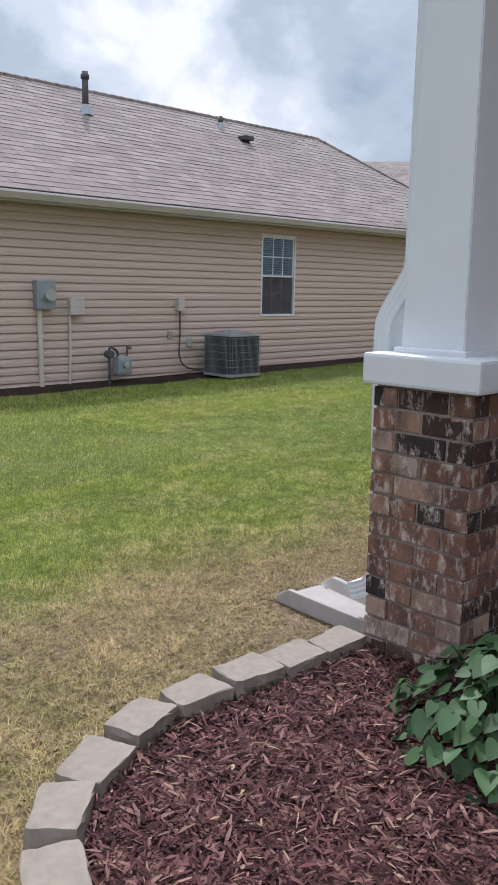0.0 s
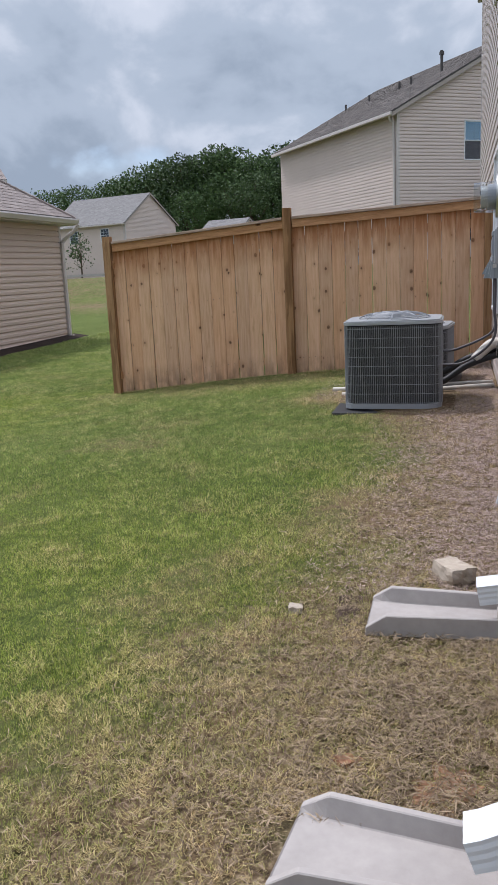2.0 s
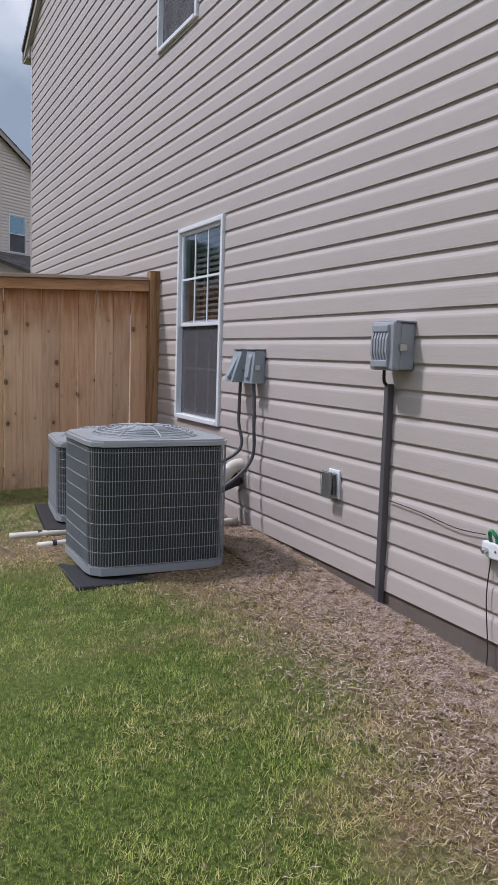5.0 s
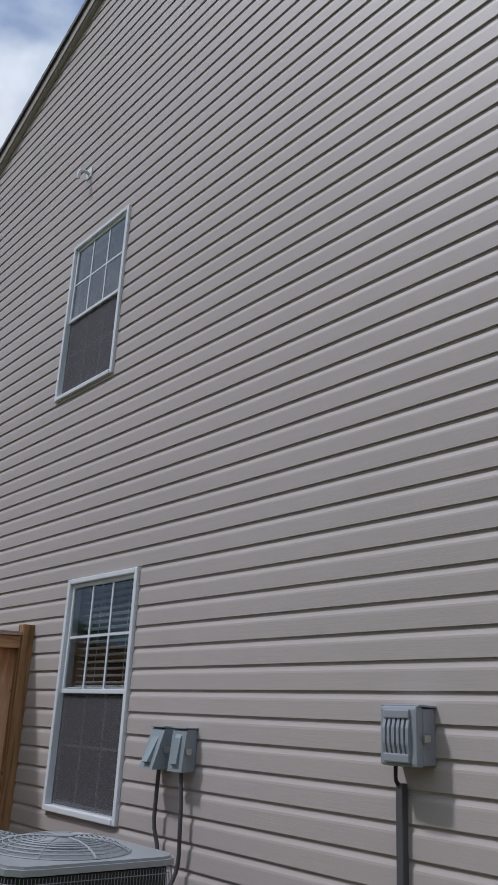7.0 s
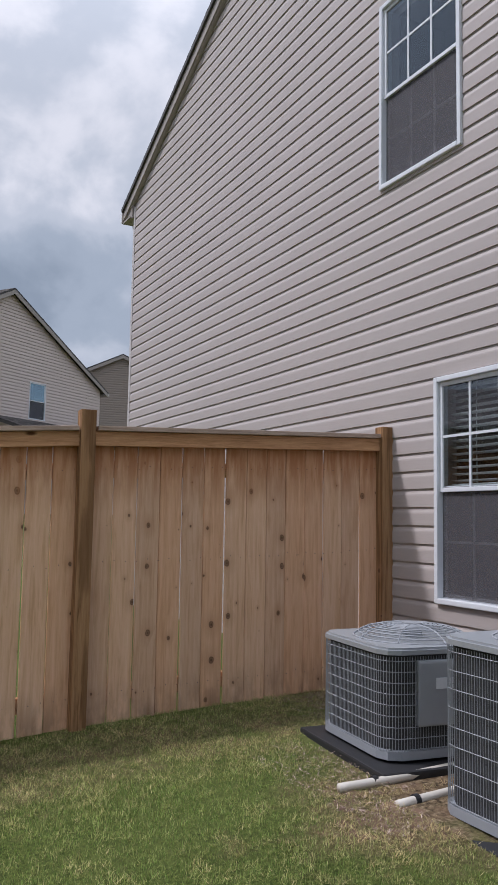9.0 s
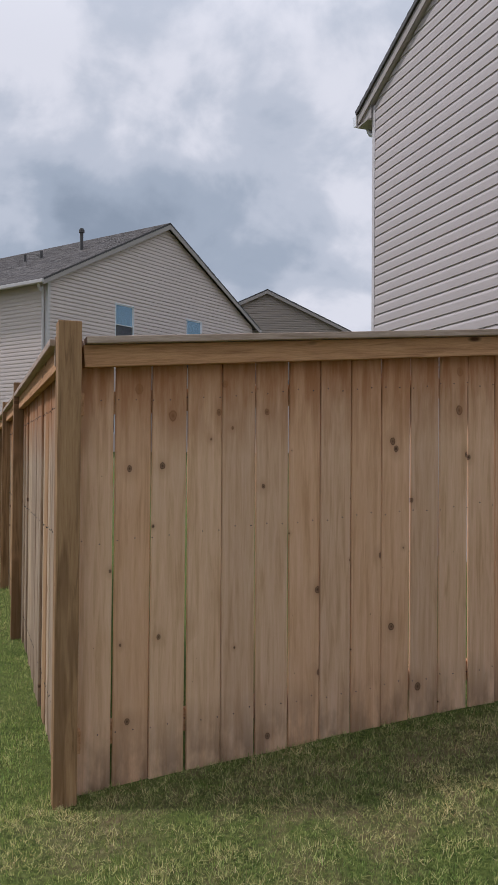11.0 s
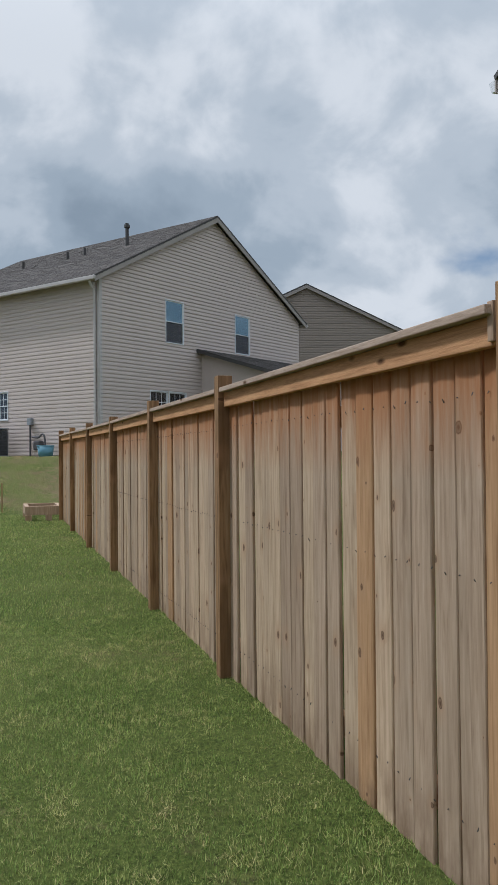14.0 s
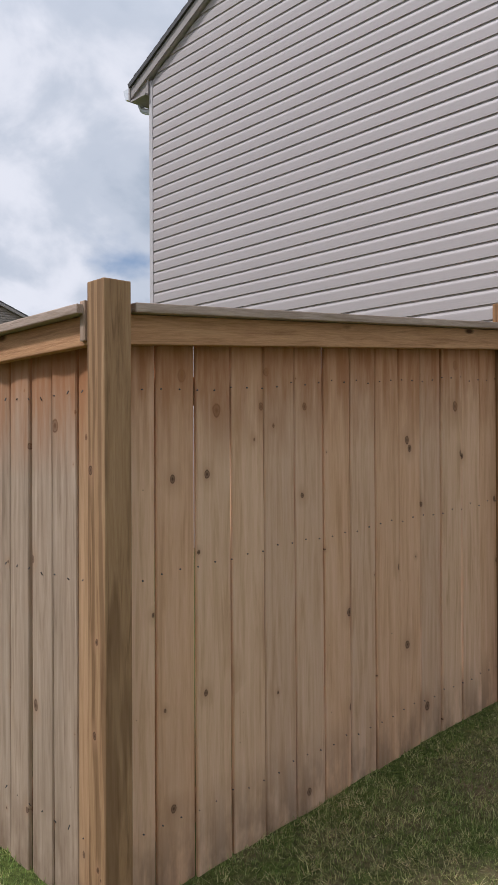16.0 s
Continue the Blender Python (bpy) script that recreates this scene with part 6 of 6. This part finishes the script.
# ---- trees ----
def tree(name, at, h, wide, seed, label, leaves=8000, leaf=0.42, sparse=0.0):
    """A tapered trunk with limbs and a crown of many leaf clumps in uneven masses."""
    r = random.Random(seed)
    t = thing(name, at, label, "tree", "woods behind the houses" if h > 5 else "")
    bm = B()
    rod(bm, (0, 0, -0.3), (0.1 * h * 0.2, 0, h * 0.55), h * 0.022, 8, h * 0.012)
    masses = []
    for i in range(13):
        a, z = r.uniform(0, 6.28), r.uniform(0.32, 0.90) * h
        k = wide * (0.25 + 0.6 * math.sin(3.1 * (z / h) ** 0.8)) * r.uniform(0.35, 0.8)
        c = Vector((k * math.cos(a), k * math.sin(a), z))
        masses.append((c, r.uniform(0.13, 0.24) * h * (1 - sparse * 0.4)))
        rod(bm, (0, 0, z * 0.6), c, h * 0.008, 5, h * 0.003)
    part("trunk", bm, M_BARK, t)
    rr = np.random.RandomState(seed)
    n = leaves
    pick = rr.randint(0, len(masses), n)
    d = rr.normal(size=(n, 3))
    d /= np.linalg.norm(d, axis=1)[:, None]
    rad = np.array([m[1] for m in masses])[pick] * rr.uniform(0.55, 1.08, n) ** 0.6
    c = np.array([m[0][:] for m in masses])[pick] + d * rad[:, None] * np.array([[1, 1, 0.78]])
    u = rr.normal(size=(n, 3))
    u /= np.linalg.norm(u, axis=1)[:, None]
    v = np.cross(u, rr.normal(size=(n, 3)))
    v /= np.linalg.norm(v, axis=1)[:, None]
    s = leaf * rr.uniform(0.5, 1.1, (n, 1))
    verts = np.stack([c - u * s * 0.5, c + v * s * 0.3, c + u * s * 0.5, c - v * s * 0.3 + d * s * 0.15], 1).reshape(-1, 3)
    me = bpy.data.meshes.new("crown")
    me.from_pydata(verts.tolist(), [], (np.arange(n)[:, None] * 4 + np.array([[0, 1, 2, 3]])).tolist())
    me.materials.append(M_TREE)
    ob = new("crown", me)
    ob.parent = t
    return t


WOODS = [tree("tree", (100, 29, 1.5), 15.5, 5.0, 1, "tall dark green broadleaf tree behind the houses"), tree("tree", (101, 35.5, 1.5), 14, 5.0, 2, "tall dark green broadleaf tree behind the houses"), tree("tree", (103, 42, 1.5), 13.3, 4.6, 3, "dark green broadleaf tree behind the houses")]
rw = random.Random(17)
for k, (x, y, s) in enumerate([(104, 24, 1.0), (102, 32, 1.05), (104, 38.5, 1.0), (106, 27, 1.0), (105, 47, 0.95), (108, 52, 0.95), (110, 44, 1.0), (108, 18, 0.95), (106, 12, 0.9), (112, 34, 1.1), (112, 22, 1.1), (96, 26, 0.75), (97, 33, 0.7), (98, 39, 0.65), (99, 45, 0.75), (100, 21, 0.75), (110, 58, 0.9), (114, 50, 1.0)]):
    src = WOODS[0] if y < 31 else WOODS[1] if y < 40 else WOODS[2]
    c = copy_thing(src, pose(x, y, 1.4, 0, 0, rw.uniform(0, 360)))
    c.scale = (s, s, s * rw.uniform(0.95, 1.03))
tree("tree", (104, 57.5, 1.5), 13.0, 3.6, 9, "slender sparse tree against the sky", 900, 0.5, 0.6)
tree("tree", (62, 31.6, 1.5), 3.6, 1.1, 12, "small young tree in front of a pale house", 500, 0.22)
bm = B()
rod(bm, (0, 0, -0.5), (0, 0, 12.2), 0.14, 8, 0.09)
rod(bm, (-0.05, -0.8, 11.6), (-0.05, 0.8, 11.6), 0.05, 6)
pole = tagged(part("utility_pole", bm, M_BARK), "thin wooden utility pole above the roofs", "utility pole")
pole.location = (95, 58, 1.5)

# ---- porch behind the column, out of view ----
setting("porch_floor", box(B(), (2.3, -6.0, 0.0), (WEST, 1.86, 0.165), 0.01), M_CONCRETE, "concrete porch slab by the house", "floor")
setting("porch_roof", box(B(), (2.35, -6.0, 3.2), (WEST - 0.03, 2.30, 3.45), 0.01), M_WHITE, "white porch beam and ceiling", "ceiling")


# ---- turf ----
def many_ground(x, y):
    wall = np.interp(x, (-5, 2.5, 4, 6, 8, 10, 26), (0.15, 0.16, 0.20, 0.31, 0.41, 0.42, 0.40))
    mid = np.interp(x, (-5, 4, 10, 13, 17.5, 24, 26), (0.10, 0.10, 0.11, 0.14, 0.19, 0.27, 0.30))
    far_z = np.interp(x, (-5, 8, 13, 18, 26), (0.02, 0.05, 0.12, 0.18, 0.30))
    u = np.clip((y - 2.2) / 4.3, 0, 1) ** 1.7
    v = np.clip((y - 6.5) / 4.5, 0, 1)
    v = v * v * (3 - 2 * v)
    s = np.clip((x - 25.0) / 8.0, 0, 1)
    return np.where(y < 6.5, wall + (mid - wall) * u, mid + (far_z - mid) * v) + 1.2 * s * s * (3 - 2 * s)


DX_, DY_ = np.arange(-1.0, 30.01, 0.15), np.arange(-1.0, 13.01, 0.15)
DRY = np.array([[dryness(x, y) for x in DX_] for y in DY_])


def many_dry(x, y):
    fx, fy = (x + 1.0) / 0.15, (y + 1.0) / 0.15
    i, j = np.clip(fx.astype(int), 0, len(DX_) - 2), np.clip(fy.astype(int), 0, len(DY_) - 2)
    a, b = fx - i, fy - j
    return (DRY[j, i] * (1 - a) + DRY[j, i + 1] * a) * (1 - b) + (DRY[j + 1, i] * (1 - a) + DRY[j + 1, i + 1] * a) * b


def patchy(x, y, cell, seed):
    """Smooth random values from 0 to 1 over the plan, one about every cell."""
    r = np.random.RandomState(seed).uniform(0, 1, (256, 256))
    fx, fy = x / cell + 400, y / cell + 400
    i, j = fx.astype(int), fy.astype(int)
    a, b = fx - i, fy - j
    a, b = a * a * (3 - 2 * a), b * b * (3 - 2 * b)
    i, j, k, l = i % 256, j % 256, (i + 1) % 256, (j + 1) % 256
    return (r[i, j] * (1 - a) + r[k, j] * a) * (1 - b) + (r[i, l] * (1 - a) + r[k, l] * a) * b


def turf(name, x0, x1, y0, y1, per, size, seed):
    r = np.random.RandomState(seed)
    n = int((x1 - x0) * (y1 - y0) * per)
    x, y = r.uniform(x0, x1, n), r.uniform(y0, y1, n)
    keep = ~((y < 2.17) & (x > 2.25)) & ~((x > 10.19) & (y < 6.44)) & (y < 10.72 + 0.05 * np.sin(x * 3) + 0.04 * np.sin(x * 11))
    keep &= ~((x > 0.6) & (x < 2.45) & (y < np.interp(x, (0.6, 0.72, 0.88, 1.01, 1.2, 1.42, 2.45), (1.0, 1.5, 2.0, 2.2, 2.33, 2.42, 2.42))))
    keep &= ~((abs(x - 7.875) < 0.48) & (abs(y - 3.0) < 0.48)) & ~((abs(x - 8.83) < 0.46) & (abs(y - 2.92) < 0.46))
    keep &= ~((abs(x - 2.64) < 0.17) & (y > 2.2) & (y < 2.9)) & ~((abs(x - 3.96) < 0.15) & (y < 2.82))
    tuft = np.clip(0.5 + 0.8 * (patchy(x, y, 0.05, 3) + patchy(x, y, 0.022, 7) - 1), 0, 1)
    keep &= r.uniform(0, 1, n) < 0.6 + 0.7 * tuft
    x, y, tuft = x[keep], y[keep], tuft[keep]
    n = len(x)
    z = many_ground(x, y)
    d = many_dry(x, y)
    sward = patchy(x, y, 0.19, 4)
    straw = np.clip(d * 1.05 + r.normal(0, 0.22, n) + 0.5 * (tuft - 0.5) + 0.36 * (sward - 0.5), 0, 1)
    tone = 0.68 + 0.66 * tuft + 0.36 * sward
    a = r.uniform(0, 6.2832, n)
    lean = np.where(straw > 0.5, r.uniform(0.7, 1.5, n), r.uniform(0.1, 1.0, n))
    l = size * r.uniform(0.6, 1.25, n) * (0.62 + 0.5 * tuft + 0.25 * sward) * np.where(straw > 0.5, 1.05, 1.0)
    w = size * 0.05 * r.uniform(0.7, 1.4, n) * np.where(straw > 0.5, 0.8, 1.0)
    up = np.stack([np.cos(a) * np.sin(lean), np.sin(a) * np.sin(lean), np.cos(lean)], 1) * l[:, None]
    side = np.stack([-np.sin(a), np.cos(a), 0 * a], 1) * w[:, None]
    p = np.stack([x, y, z - 0.004 + np.where(straw > 0.5, r.uniform(0, 0.014, n), 0)], 1)
    verts = np.stack([p - side, p + side, p + up * np.array([[0.95, 0.95, 0.9]])], 1).reshape(-1, 3)
    me = bpy.data.meshes.new(name)
    me.vertices.add(3 * n)
    me.vertices.foreach_set("co", verts.ravel())
    me.loops.add(3 * n)
    me.loops.foreach_set("vertex_index", np.arange(3 * n))
    me.polygons.add(n)
    me.polygons.foreach_set("loop_start", np.arange(n) * 3)
    me.polygons.foreach_set("loop_total", np.full(n, 3))
    me.update()
    me.validate()
    me.attributes.new("dry", "FLOAT", "POINT").data.foreach_set("value", np.repeat(straw, 3))
    me.attributes.new("lush", "FLOAT", "POINT").data.foreach_set("value", np.repeat(np.clip((x - 4.0) / 3.0, 0, 1) * np.maximum(np.clip((x - 8.5) / 2.0, 0, 1), np.clip((8.0 - y) / 2.0, 0, 1)), 3))
    # root shading painted into the blade colour: darker root, lighter tip
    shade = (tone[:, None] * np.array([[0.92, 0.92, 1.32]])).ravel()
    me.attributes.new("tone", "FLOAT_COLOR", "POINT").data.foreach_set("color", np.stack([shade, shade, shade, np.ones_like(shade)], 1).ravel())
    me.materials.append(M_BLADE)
    return tagged(new(name, me), "short mown grass blades, green with straw-coloured patches", "grass", "", "stuff")


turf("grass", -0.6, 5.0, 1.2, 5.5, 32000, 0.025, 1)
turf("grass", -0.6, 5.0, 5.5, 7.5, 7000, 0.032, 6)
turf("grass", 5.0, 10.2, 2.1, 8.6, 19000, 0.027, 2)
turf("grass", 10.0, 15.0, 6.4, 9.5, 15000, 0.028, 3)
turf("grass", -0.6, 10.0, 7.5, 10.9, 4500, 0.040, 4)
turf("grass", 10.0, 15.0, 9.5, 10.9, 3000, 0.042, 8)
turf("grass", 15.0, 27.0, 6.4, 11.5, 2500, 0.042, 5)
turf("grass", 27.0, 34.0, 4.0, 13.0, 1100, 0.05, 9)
